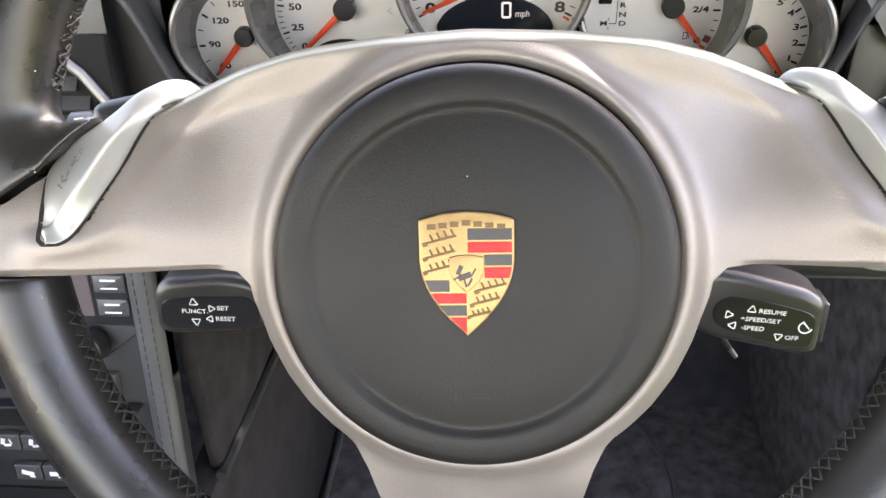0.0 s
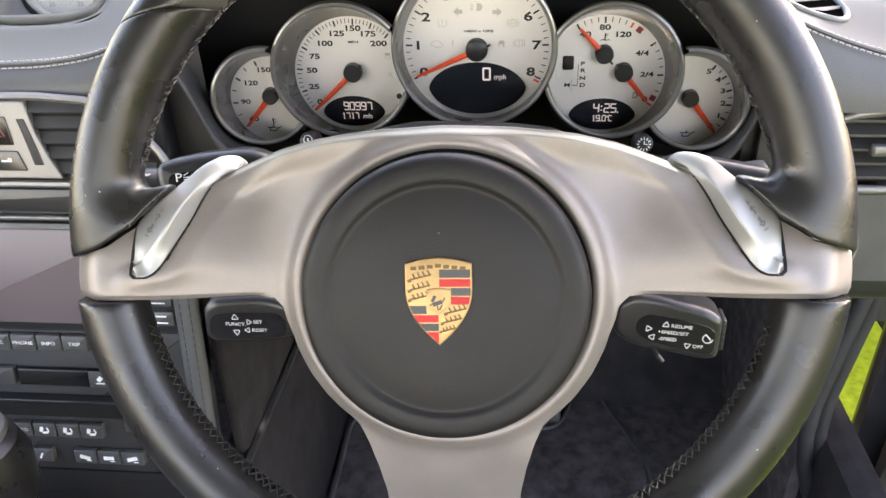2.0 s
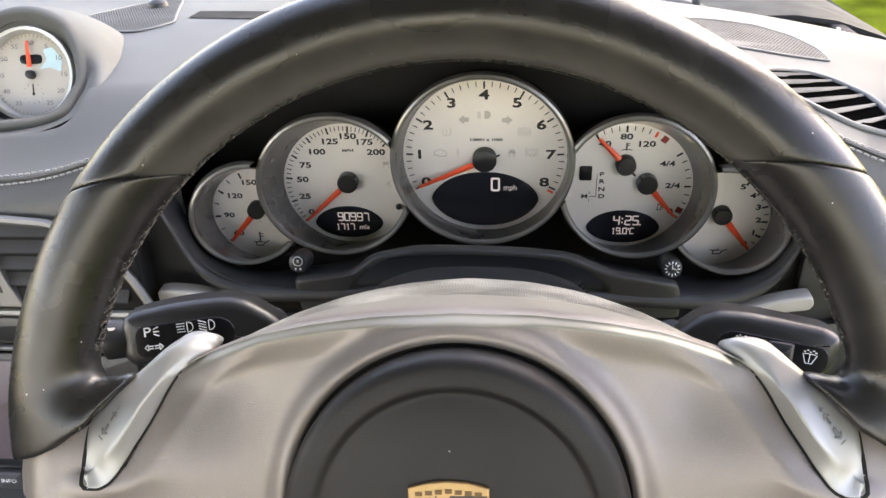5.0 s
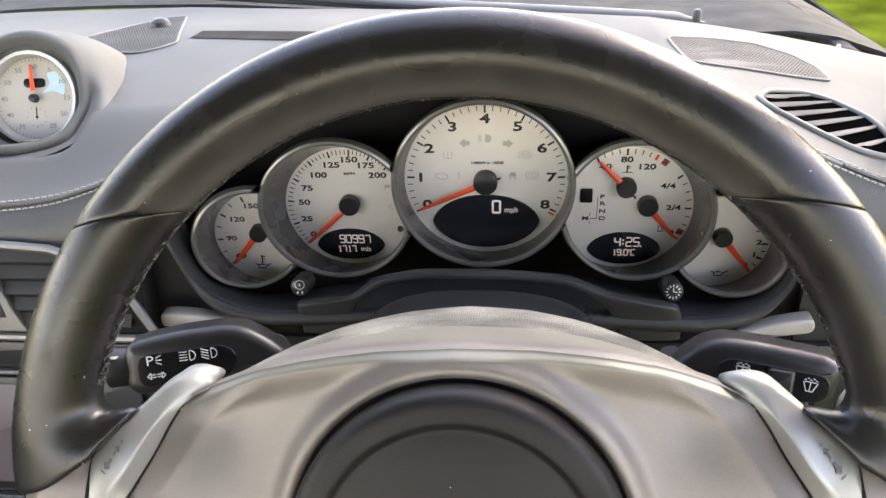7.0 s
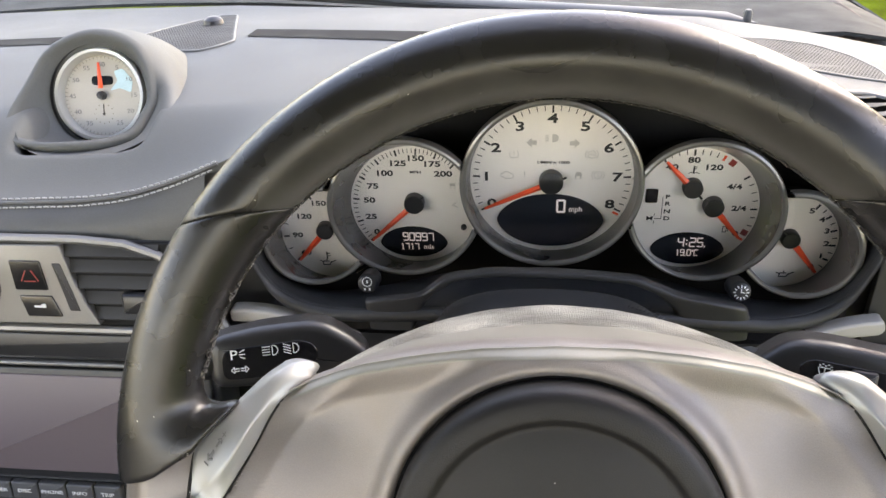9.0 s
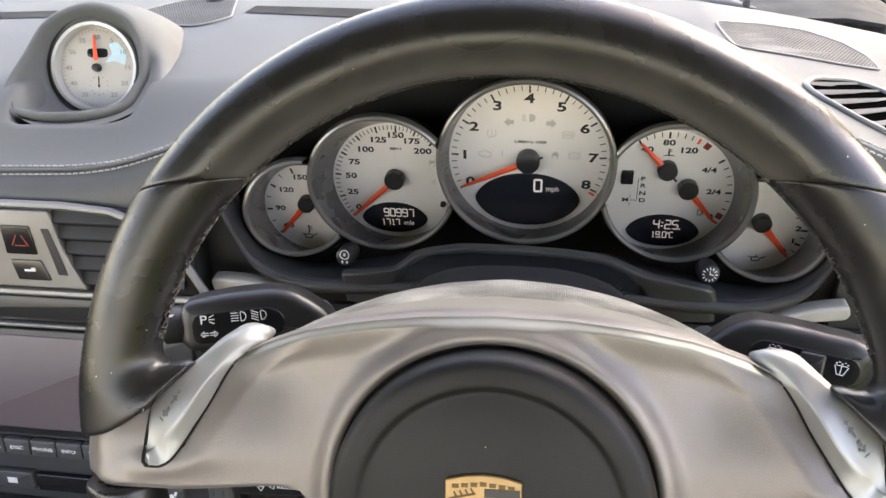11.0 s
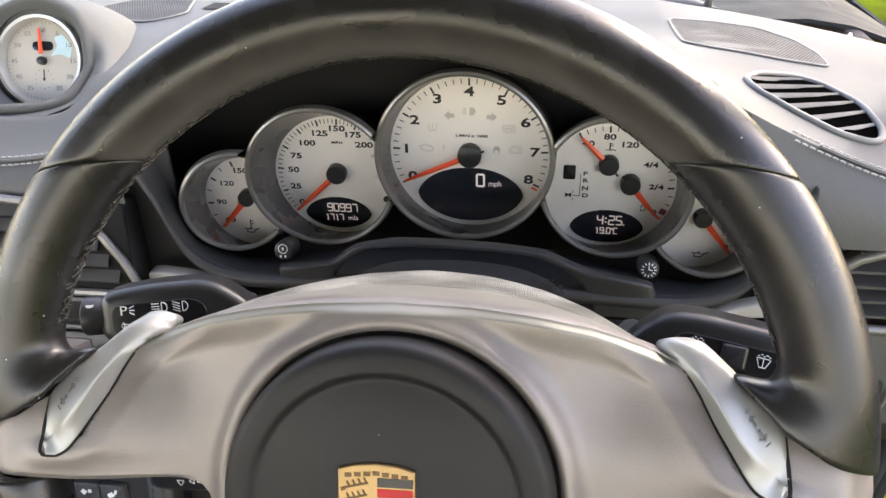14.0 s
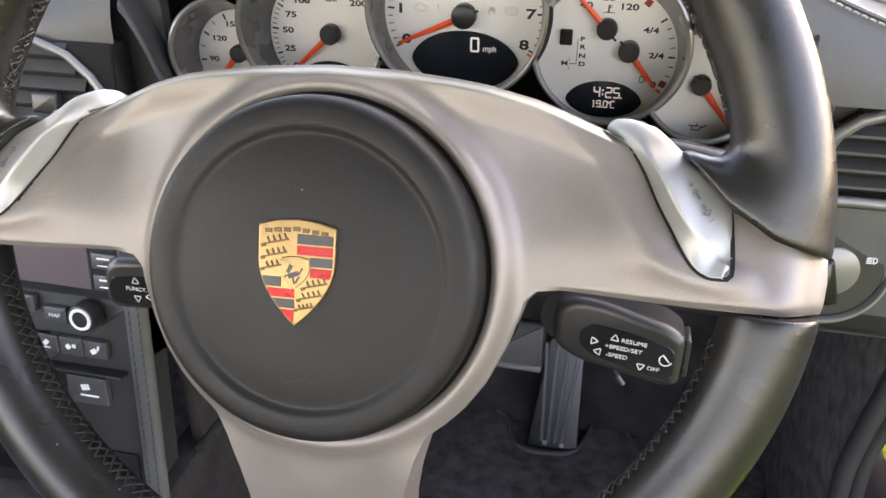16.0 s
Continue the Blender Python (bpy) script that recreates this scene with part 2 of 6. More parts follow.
def rounded(pts, r, n=5):
    """Round the corners of a closed outline."""
    out = []
    for i, p in enumerate(pts):
        p, a, b = Vector(p), Vector(pts[i - 1]), Vector(pts[(i + 1) % len(pts)])
        da, db = (a - p), (b - p)
        k = min(r, da.length * 0.45, db.length * 0.45)
        s, e = p + da.normalized() * k, p + db.normalized() * k
        for j in range(n + 1):
            u = j / n
            out.append(tuple((1 - u) ** 2 * s + 2 * u * (1 - u) * p + u * u * e))
    return out


def slab(outline, z0, z1, bevel=0.0008, steps=3):
    """A plate with this outline between two heights, its front edge rounded."""
    rows = [[(x, y, z0) for x, y in outline]]
    for i in range(steps + 1):
        a = math.pi / 2 * i / steps
        o = inset(outline, bevel * (1 - math.cos(a)))
        rows.append([(x, y, z1 - bevel * (1 - math.sin(a))) for x, y in o])
    return rings(rows)


def box(x0, x1, y0, y1, z0, z1, r=0.001):
    """A box with its front corners and front edge rounded, front towards +z."""
    return slab(rounded([(x0, y0), (x1, y0), (x1, y1), (x0, y1)], max(r, 0.0004), 3), z0, z1, min(r, (z1 - z0) * 0.5))


def block(a, b, r=0.004):
    """A world-aligned box from corner a to corner b with bevelled edges."""
    bm = bmesh.new()
    bmesh.ops.create_cube(bm, size=1)
    for v in bm.verts:
        v.co = [a[i] + (v.co[i] + 0.5) * (b[i] - a[i]) for i in range(3)]
    if r:
        bmesh.ops.bevel(bm, geom=bm.edges[:], offset=r, segments=2, affect="EDGES", profile=0.5)
    return bm


def tube(points, r, n=8, taper=None):
    rows = []
    ps = [Vector(p) for p in points]
    for i, p in enumerate(ps):
        d = (ps[min(i + 1, len(ps) - 1)] - ps[max(i - 1, 0)]).normalized()
        q = d.to_track_quat("Z", "Y").to_matrix()
        k = r * (taper[i] if taper else 1)
        rows.append([p + q @ Vector((k * math.cos(2 * math.pi * j / n), k * math.sin(2 * math.pi * j / n), 0)) for j in range(n)])
    return rings(rows)


def sheet(fn, nu, nv, thick=0.0):
    """A surface fn(u, v), u and v from 0 to 1; with thick, a second skin that far along -normal."""
    rows = [[Vector(fn(i / nu, j / nv)) for j in range(nv + 1)] for i in range(nu + 1)]
    bm = rings(rows, closed=False)
    if thick:
        bmesh.ops.recalc_face_normals(bm, faces=bm.faces)
        bmesh.ops.solidify(bm, geom=bm.faces[:], thickness=thick)
    return bm


def joined(bms):
    out = bmesh.new()
    for b in bms:
        me = bpy.data.meshes.new("piece")
        b.to_mesh(me)
        b.free()
        out.from_mesh(me)
        bpy.data.meshes.remove(me)
    return out


def writing(items, wide=1.0, thick=0.00012, bold=0.0):
    """Lettering in the built-in font as one bmesh: items of (text, size, x, y, turn in degrees)."""
    out = bmesh.new()
    for s, size, x, y, turn in items:
        c = bpy.data.curves.new("writing", "FONT")
        c.body, c.size, c.align_x, c.align_y, c.extrude, c.resolution_u, c.offset = s, size, "CENTER", "CENTER", thick, 3, bold * size
        ob = bpy.data.objects.new("writing", c)
        me = bpy.data.meshes.new_from_object(ob)
        me.transform(pose(x, y, 0, 0, 0, turn) @ Matrix.Diagonal((wide, 1, 1, 1)))
        out.from_mesh(me)
        bpy.data.objects.remove(ob), bpy.data.curves.remove(c), bpy.data.meshes.remove(me)
    return out


def bars(items, thick=0.0002):
    """Flat bars as one bmesh: (x, y, length, width, turn in degrees)."""
    out = []
    for x, y, a, b, turn in items:
        bm = bmesh.new()
        bmesh.ops.create_cube(bm, size=1)
        bmesh.ops.transform(bm, matrix=pose(x, y, 0, 0, 0, turn) @ Matrix.Diagonal((a, b, thick, 1)), verts=bm.verts)
        out.append(bm)
    return joined(out)


SEGMENTS = {"0": "abcdef", "1": "xyz", "2": "abged", "4": "fgbc", "5": "afgcd", "7": "abc", "9": "abcdfg", "C": "adef"}


def segments(text, h, x, y, bold=0.13):
    """Seven-segment characters as bars, centred on (x, y)."""
    w, t = h * 0.56, h * bold
    wide = {":": 0.42, ".": 0.26, "\u00b0": 0.34}
    step = [h * wide[c] if c in wide else w + h * 0.20 for c in text]
    left, out = x - (sum(step) - h * 0.20) / 2, []
    for c, d in zip(text, step):
        place = {"a": (w / 2, h / 2, w, t, 0), "g": (w / 2, 0, w * 0.86, t, 0), "d": (w / 2, -h / 2, w, t, 0), "f": (0, h / 4, h * 0.5, t, 90), "b": (w, h / 4, h * 0.5, t, 90), "e": (0, -h / 4, h * 0.5, t, 90), "c": (w, -h / 4, h * 0.5, t, 90), "x": (w * 0.62, 0, h, t, 90), "y": (w * 0.45, h * 0.42, w * 0.4, t * 0.9, 25), "z": (w * 0.62, -h / 2, w * 0.5, t * 0.8, 0)}
        if c == ":":
            bits = [(h * 0.10, dy, t * 1.2, t * 1.2, 0) for dy in (-h * 0.22, h * 0.22)]
        elif c == ".":
            bits = [(0, -h / 2, t * 1.2, t * 1.2, 0)]
        elif c == "\u00b0":
            bits = [(h * 0.06, h * 0.40, h * 0.20, t * 0.8, 0), (h * 0.06, h * 0.20, h * 0.20, t * 0.8, 0), (-h * 0.03, h * 0.30, t * 0.8, h * 0.20, 0), (h * 0.15, h * 0.30, t * 0.8, h * 0.20, 0)]
        else:
            bits = [place[k] for k in SEGMENTS[c]]
        out += [(left + bx, y + by, a, b, r) for bx, by, a, b, r in bits]
        left += d
    return out


def flat(polys, thick=0.0002):
    """Flat printed shapes as one bmesh."""
    return joined([slab(p, 0.0, thick, thick * 0.2, 1) for p in polys])


def loop_curve(angles, pts, a):
    """A smooth closed curve through points given at rising angles (degrees)."""
    n = len(angles)
    a = a % 360
    k = max(i for i in range(n) if angles[i] <= a) if a >= angles[0] else n - 1
    a0, a1 = angles[k], angles[(k + 1) % n] + (360 if k == n - 1 else 0)
    t = (a - a0 + (360 if a < a0 else 0)) / (a1 - a0)
    p = [Vector(pts[(k + j) % n]) for j in (-1, 0, 1, 2)]
    return 0.5 * (2 * p[1] + (p[2] - p[0]) * t + (2 * p[0] - 5 * p[1] + 4 * p[2] - p[3]) * t * t + (3 * p[1] - p[0] - 3 * p[2] + p[3]) * t ** 3)


def table(xs, ys, x):
    return float(np.interp(x, xs, ys))


# ---- the steering wheel ----
WHEEL = pose(0, 0, 0.62, 66.3, 0, 0) @ pose(0, 0, 0, 0, 0, 1.6)
RIM_R, RIM_OUT, RIM_IN, RIM_H = 0.168, 0.1842, 0.1518, 0.0165
HUB_V = -0.021                        # the hub's centre below the rim's


def seam_angle(r):
    return table([0.150, 0.186], [48.0, 34.0], r)


def grip_end(r):
    return table([0.130, 0.1355, 0.1475, 0.1637, 0.185], [14.0, 12.3, 5.2, 1.0, -1.2], r)


def spoke_under(r):
    return -math.degrees(math.asin(0.0238 / r))


def rim_piece(start, end, n, inner, m=30, mirror=False):
    rows = []
    length = 0.168 * radians(abs(start(0.168) - end(0.168)))
    near = [d / length for d in (0.0003, 0.0008, 0.0015)]
    for s in sorted([i / n for i in range(n + 1)] + near + [1 - d for d in near]):
        lip = 1 - 0.055 * (math.exp(-s * length / 0.0007) + math.exp(-(1 - s) * length / 0.0007))
        row = []
        for j in range(m):
            a = 2 * math.pi * j / m
            ri = inner(s)
            rc, half = (RIM_OUT + ri) / 2, (RIM_OUT - ri) / 2
            r = rc + half * lip * math.cos(a)
            h = RIM_H * lip * math.sin(a)
            th = radians(start(r) + (end(r) - start(r)) * s)
            x, y = r * math.cos(th), r * math.sin(th)
            row.append((-x if mirror else x, y, h))
        rows.append(row)
    return rings(rows)


def grip_inner(s):
    return RIM_IN - 0.0175 * smooth((s - 0.72) / 0.28) ** 1.6


wheel = thing("steering_wheel", "black leather steering wheel with satin silver spokes, worn inner stitching", "steering wheel", WHEEL)
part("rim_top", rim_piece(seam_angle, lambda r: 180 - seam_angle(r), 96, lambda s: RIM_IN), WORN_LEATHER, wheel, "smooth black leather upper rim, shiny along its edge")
for side in (False, True):
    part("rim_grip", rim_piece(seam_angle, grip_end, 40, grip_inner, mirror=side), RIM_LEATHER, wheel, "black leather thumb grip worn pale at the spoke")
part("rim_bottom", rim_piece(spoke_under, lambda r: -180 - spoke_under(r), 96, lambda s: RIM_IN), RIM_LEATHER, wheel, "black leather lower rim with laced seam")

# silver spokes: outline of the right half, from the top centre round to the bottom spoke
TOP_X = [0, 0.03, 0.05, 0.06, 0.078, 0.0875, 0.1016, 0.109, 0.122, 0.1315]
TOP_V = [0.0562, 0.0549, 0.0527, 0.0512, 0.0470, 0.0437, 0.0382, 0.0352, 0.0312, 0.0290]
half = [(x, v) for x, v in zip(TOP_X, TOP_V)]
half += [(r * math.cos(radians(grip_end(r) - 0.15)), r * math.sin(radians(grip_end(r) - 0.15))) for r in (0.1355, 0.1415, 0.1475, 0.1555, 0.1637, 0.174, 0.1835)]
half += [(0.1838, -0.012), (0.1826, -0.0232), (0.16, -0.0232), (0.12, -0.0226), (0.092, -0.0222), (0.0835, -0.0232), (0.0790, -0.0278), (0.0776, -0.0335)]
half += [(0.0772 * math.cos(radians(a)), HUB_V + 0.0772 * math.sin(radians(a))) for a in (-15, -20, -30, -40, -48, -53)]
half += [(0.0440, -0.0860), (0.0400, -0.0960), (0.0362, -0.1100), (0.0335, -0.1250), (0.0322, -0.1520)]
outline = half + [(-x, v) for x, v in reversed(half) if x > 0.0001]


def resample(pts, step):
    out = []
    for a, b in zip(pts, pts[1:] + pts[:1]):
        a, b = Vector(a), Vector(b)
        k = max(1, int((b - a).length / step))
        out += [tuple(a.lerp(b, i / k)) for i in range(k)]
    return out


# crease on each arm that runs from the top ridge down beside the shift lever
CREASE = [(0.064, 0.0440), (0.0750, 0.0400), (0.0900, 0.0342), (0.1005, 0.0270), (0.1082, 0.0175), (0.1163, 0.0045), (0.1235, -0.0070), (0.1310, -0.0125), (0.1500, -0.0170)]
# shift lever stations from its foot to its tip: edge at the grip, ridge, edge at the hub
LEVER_G = [(0.1502, -0.0075), (0.1502, -0.0040), (0.1496, 0.0030), (0.1482, 0.0126), (0.1420, 0.0195), (0.1359, 0.0251), (0.1305, 0.0307), (0.1224, 0.0380), (0.1165, 0.0420), (0.1112, 0.0447)]
LEVER_R = [(0.1480, -0.0062), (0.1445, -0.0038), (0.1388, 0.0022), (0.1322, 0.0092), (0.1275, 0.0165), (0.1236, 0.0232), (0.1178, 0.0320), (0.1136, 0.0385), (0.1110, 0.0424), (0.1086, 0.0440)]
LEVER_H = [(0.1468, -0.0113), (0.1415, -0.0108), (0.1365, -0.0072), (0.1302, 0.0028), (0.1249, 0.0118), (0.1195, 0.0226), (0.1140, 0.0310), (0.1078, 0.0346), (0.1042, 0.0364), (0.1048, 0.0402)]
LEVER_GZ = [0.0, 0.0, 0.0, 0.0055, 0.0050, 0.0035, 0.0000, -0.0080, -0.0112, -0.0130]
LEVER_RZ = [0.0, 0.0, 0.0128, 0.0136, 0.0120, 0.0085, 0.0010, -0.0050, -0.0092, -0.0132]
LEVER_HZ = [0.0, 0.0, 0.0, 0.0, 0.0, 0.0, -0.0030, -0.0100, -0.0165, -0.0185]
LEVER_AREA = [(x * 0.86 + 0.1300 * 0.14, y * 0.90 + 0.0150 * 0.10) for x, y in LEVER_G[:7] + LEVER_H[6::-1]]


def within(poly, px, py):
    r = False
    for (x0, y0), (x1, y1) in zip(poly, poly[1:] + poly[:1]):
        if (y0 > py) != (y1 > py) and px < (x1 - x0) * (py - y0) / (y1 - y0) + x0:
            r = not r
    return r


def beyond_crease(x, y):
    """Distance past the crease, positive towards the lever."""
    best, side = 1.0, 1
    for (x0, y0), (x1, y1) in zip(CREASE, CREASE[1:]):
        dx, dy = x1 - x0, y1 - y0
        k = min(1, max(0, ((x - x0) * dx + (y - y0) * dy) / (dx * dx + dy * dy)))
        d = math.hypot(x - x0 - k * dx, y - y0 - k * dy)
        if d < best:
            best, side = d, 1 if dx * (y - y0) - dy * (x - x0) > 0 else -1
    return best * side


def arm_height(u, v):
    """The spoke plate's own form, without the slot for the shift lever."""
    x = abs(u)
    rr, r = math.hypot(u, v - HUB_V), math.hypot(u, v)
    lip = 0.0075 * math.exp(-((rr - 0.0700) / 0.0058) ** 2)
    h = 0.0035 + 0.0085 * smooth((x - 0.086) / 0.055) + lip
    if v > -0.02:
        edge = table(TOP_X, TOP_V, min(x, 0.13)) - v       # distance below the top ridge
        h += (0.0025 - lip * 0.3) * (1 - smooth((edge - 0.002) / 0.013))
        h -= 0.0030 * (1 - smooth(edge / 0.0030))
        h -= 0.014 * smooth((v + 0.012) / 0.054) * smooth((x - 0.052) / 0.064)
    if x > 0.055:
        d = beyond_crease(x, v)
        fade = smooth((v + 0.022) / 0.016) * smooth((x - 0.074) / 0.026)
        h += fade * (0.0030 * math.exp(-abs(min(d, 0.0)) / 0.010) - 0.42 * (max(0.0, min(d, 0.012)) ** 1.3 / 0.012 ** 0.3))
    if r > 0.160:
        h -= 0.012 * smooth((r - 0.163) / 0.023) ** 2
    if v < -0.07:
        h = 0.0035 + lip - 0.02 * smooth((-v - 0.085) / 0.08)
    low = v + 0.0232
    if 0.084 < x and low >= 0:
        h -= 0.0022 * (1 - smooth(low / 0.003)) * smooth((x - 0.084) / 0.014)
    return h


def spoke_height(u, v):
    h = arm_height(u, v)
    if abs(u) > 0.10 and within(LEVER_AREA, abs(u), v):
        h -= 0.0060
    return h


def spoke_plate():
    star = Vector((0, 0.004))
    edge = resample(outline, 0.0015)
    n, cols = 48, []
    for p in edge:
        p = Vector(p)
        d = (p - star).normalized()
        f = star - Vector((0, HUB_V))
        b = f.dot(d)
        inner = star + d * (-b + math.sqrt(b * b - f.dot(f) + 0.0672 ** 2))
        col = [(inner.x, inner.y, spoke_height(inner.x, inner.y) - 0.003)]
        span = (p - inner).length
        fine = min(0.001, span / n) / span
        steps = [k * fine for k in range(14)] + [13 * fine + (1 - 13 * fine) * j / (n - 13) for j in range(1, n - 12)]
        for s in steps:
            q = inner.lerp(p, s)
            col.append((q.x, q.y, spoke_height(q.x, q.y)))
        back = 0.010 + 0.022 * smooth((-p.y - 0.02) / 0.05)
        o = p + (p - star).normalized() * 0.0006
        col.append((o.x, o.y, spoke_height(p.x, p.y) - 0.0012))
        col.append((o.x, o.y, min(-0.012, spoke_height(p.x, p.y) - back)))
        cols.append(col)
    cols.append(cols[0])
    return rings(cols, closed=False)


part("spoke_plate", spoke_plate(), SILVER, wheel, "satin silver three-arm spoke plate", angle=55)


def hub_back(x, k):
    """The hub's upper flank behind the ridge: k is 1 near it and 2 further back."""
    f = max(0.0, 1 - (x / 0.112) ** 2)
    return (-0.002 - 0.037 * f, -0.003 - 0.088 * f)[k - 1]


def flank(k0, k1, rows, lift):
    def fn(s, t):
        x = -0.110 + 0.220 * s
        v = table(TOP_X, TOP_V, abs(x))
        if k0:
            return (x, v + lift - 0.0006 * t, hub_back(x, k0) + (hub_back(x, k1) - hub_back(x, k0)) * t)
        if t < 0.4:                       # rolls over the crest of the plate
            u = v - 0.0036 * (1 - t / 0.4)
            return (x, u + 0.0003 * t, arm_height(x, u) + 0.00025)
        t = (t - 0.4) / 0.6
        top = arm_height(x, v) + 0.00025
        return (x, v + 0.0003 * (1 - t), top + (hub_back(x, k1) - top) * t)
    return sheet(fn, 90, rows)


part("hub_flank", flank(0, 1, 20, 0.0), HUB_COVER, wheel, "smooth silver hub flank")
part("hub_grain", flank(1, 2, 10, -0.0004), GRAIN_SILVER, wheel, "pitted silver hub cover")
part("hub_core", lathe([(0.0, -0.03), (0.050, -0.032), (0.052, -0.09), (0.0, -0.09)], 40, (0, -0.012)), BLACK_PLASTIC, wheel)

# airbag cover
pad_profile = [(0.0, 0.0264), (0.015, 0.0263), (0.03, 0.0258), (0.040, 0.0250), (0.0470, 0.0240), (0.0500, 0.0234), (0.0512, 0.0232), (0.0522, 0.0234), (0.0532, 0.0241), (0.0542, 0.0247), (0.0553, 0.0249),
               (0.0575, 0.0249), (0.0605, 0.0246), (0.0625, 0.0240), (0.0640, 0.0228), (0.0650, 0.0208), (0.0656, 0.0175), (0.0658, 0.0020)]
part("airbag_cover", lathe(pad_profile, 120, (0, HUB_V)), PAD_VINYL, wheel, "round black grained airbag cover", angle=60)
part("hub_gap", lathe([(0.0645, 0.0072), (0.0680, 0.0072), (0.0680, -0.002)], 96, (0, HUB_V)), CAVE, wheel)
horn = [(-0.0052, 0.0000, 0.0062, 0.0005, 90), (-0.0022, 0.0017, 0.0062, 0.0004, -16), (-0.0022, -0.0017, 0.0062, 0.0004, 16), (0.0030, 0.0009, 0.0050, 0.0004, 0), (0.0030, -0.0009, 0.0050, 0.0004, 0),
        (0.0058, 0.0000, 0.0026, 0.0004, 90), (0.0046, 0.0022, 0.0030, 0.0004, 30)]
part("horn_symbol", bars(horn, 0.0004), PAD_VINYL, wheel, "embossed horn symbol", pose(-0.0012, -0.0605, 0.0249, -3, 0, 0))

# crest
BADGE = pose(-0.0018, -0.0205, 0.0266)


def shield(w, top, bottom, n=14):
    right = [(0, top), (w * 0.5, top - 0.0007), (w * 0.94, top - 0.0024), (w, top - 0.0028)]
    for i in range(1, n + 1):
        t = i / n
        y = top - 0.0028 + (bottom - top + 0.0028) * t
        right.append((w * (1 - max(0, (t - 0.33) / 0.67) ** 2.0) if t < 1 else 0.0, y))
    return right + [(-x, y) for x, y in reversed(right[1:-1])]


crest = part("crest", slab(shield(0.0148, 0.0200, -0.0196), -0.001, 0.0014, 0.0006), GOLD, wheel, "gold and red enamel shield badge", BADGE)


def clipped(w, top, bottom, x0, x1, y0, y1):
    """The part of the shield between x0..x1 and y0..y1."""
    def edge(y):
        t = (top - 0.0028 - y) / (top - 0.0028 - bottom)
        return w * (1 - max(0, (t - 0.33) / 0.67) ** 2.0)
    ys = [y0 + (y1 - y0) * i / 6 for i in range(7)]
    left = [(max(x0, -edge(y)), y) for y in ys]
    right = [(min(x1, edge(y)), y) for y in reversed(ys)]
    return [*left[::-1], *right[::-1]]


W, T, B = 0.0141, 0.0194, -0.0188
stripes = [("black", 0.0004, W, 0.0110, 0.0146), ("red", 0.0004, W, 0.0070, 0.0104), ("black", 0.0055, W, 0.0030, 0.0064), ("red", 0.0055, W, -0.0010, 0.0024),
           ("black", -W, -0.0055, -0.0052, -0.0016), ("red", -W, -0.0002, -0.0090, -0.0058), ("black", -W, -0.0002, -0.0129, -0.0096), ("red", -W, -0.0002, -0.0186, -0.0135)]
for colour, x0, x1, y0, y1 in stripes:
    part("enamel_stripe", slab(clipped(W, T, B, x0, x1, y0, y1), 0.001, 0.0016, 0.0001, 1), ENAMEL_RED if colour == "red" else ENAMEL_BLACK, crest, colour + " enamel stripe")
antlers = []
for cx, cy, s in ((-0.0078, 0.0113, 1.0), (-0.0081, 0.0066, 0.95), (-0.0084, 0.0022, 0.9), (0.0078, -0.0038, 0.95), (0.0060, -0.0082, 0.9), (0.0040, -0.0124, 0.7)):
    antlers += [(cx, cy, 0.0098 * s, 0.0007, 14), (cx - 0.0050 * s, cy - 0.0016 * s, 0.0016 * s, 0.0013 * s, 20)]
    antlers += [(cx + dx * s, cy + 0.0012 * s + dx * 0.25 * s, 0.0024 * s, 0.0006, 115) for dx in (-0.003, -0.0008, 0.0014, 0.0036)]
part("antler_relief", bars(antlers, 0.0009), DARK_GOLD, crest, "", pose(0, 0, 0.0014))
centre = part("inner_shield", slab([(x * 0.36, y * 0.30) for x, y in shield(0.0148, 0.0200, -0.0196)], 0.001, 0.0020, 0.0003), GOLD, crest, "small gold inner shield", pose(0, 0.0005, 0))
emblem = [(-0.0006, -0.0008, 0.0042, 0.0018, 20), (-0.0022, 0.0012, 0.0030, 0.0014, 65), (-0.0030, -0.0012, 0.0024, 0.0006, 30), (0.0010, -0.0026, 0.0026, 0.0007, 60), (-0.0004, -0.0030, 0.0024, 0.0006, 105), (0.0022, 0.0006, 0.0026, 0.0006, 60)]
part("emblem", bars(emblem, 0.0006), ENAMEL_BLACK, centre, "", pose(0, 0, 0.0019))
for i in range(7):
    part("name_bar", bars([(-0.0108 + 0.0036 * i, 0.0163 - 0.0011 * abs(i - 3) / 3, 0.0026, 0.0016, 0)], 0.0006), DARK_GOLD, crest, "dark raised bar", pose(0, 0, 0.0014))

# shift levers
def glide(rows, s):
    """A smooth curve through the rows, s from 0 to 1."""
    n = len(rows) - 1
    k = min(n - 1, int(s * n))
    t = s * n - k
    p = [Vector(rows[min(n, max(0, k + j))]) for j in (-1, 0, 1, 2)]
    return 0.5 * (2 * p[1] + (p[2] - p[0]) * t + (2 * p[0] - 5 * p[1] + 4 * p[2] - p[3]) * t * t + (3 * p[1] - p[0] - 3 * p[2] + p[3]) * t ** 3)


def flush(points, heights, proud):
    return [(x, y, z if z else arm_height(x, y) + proud) for (x, y), z in zip(points, heights)]


LEVER_ROWS = [flush(LEVER_G, LEVER_GZ, 0.0002), flush(LEVER_R, LEVER_RZ, 0.0012), flush(LEVER_H, LEVER_HZ, 0.0004)]


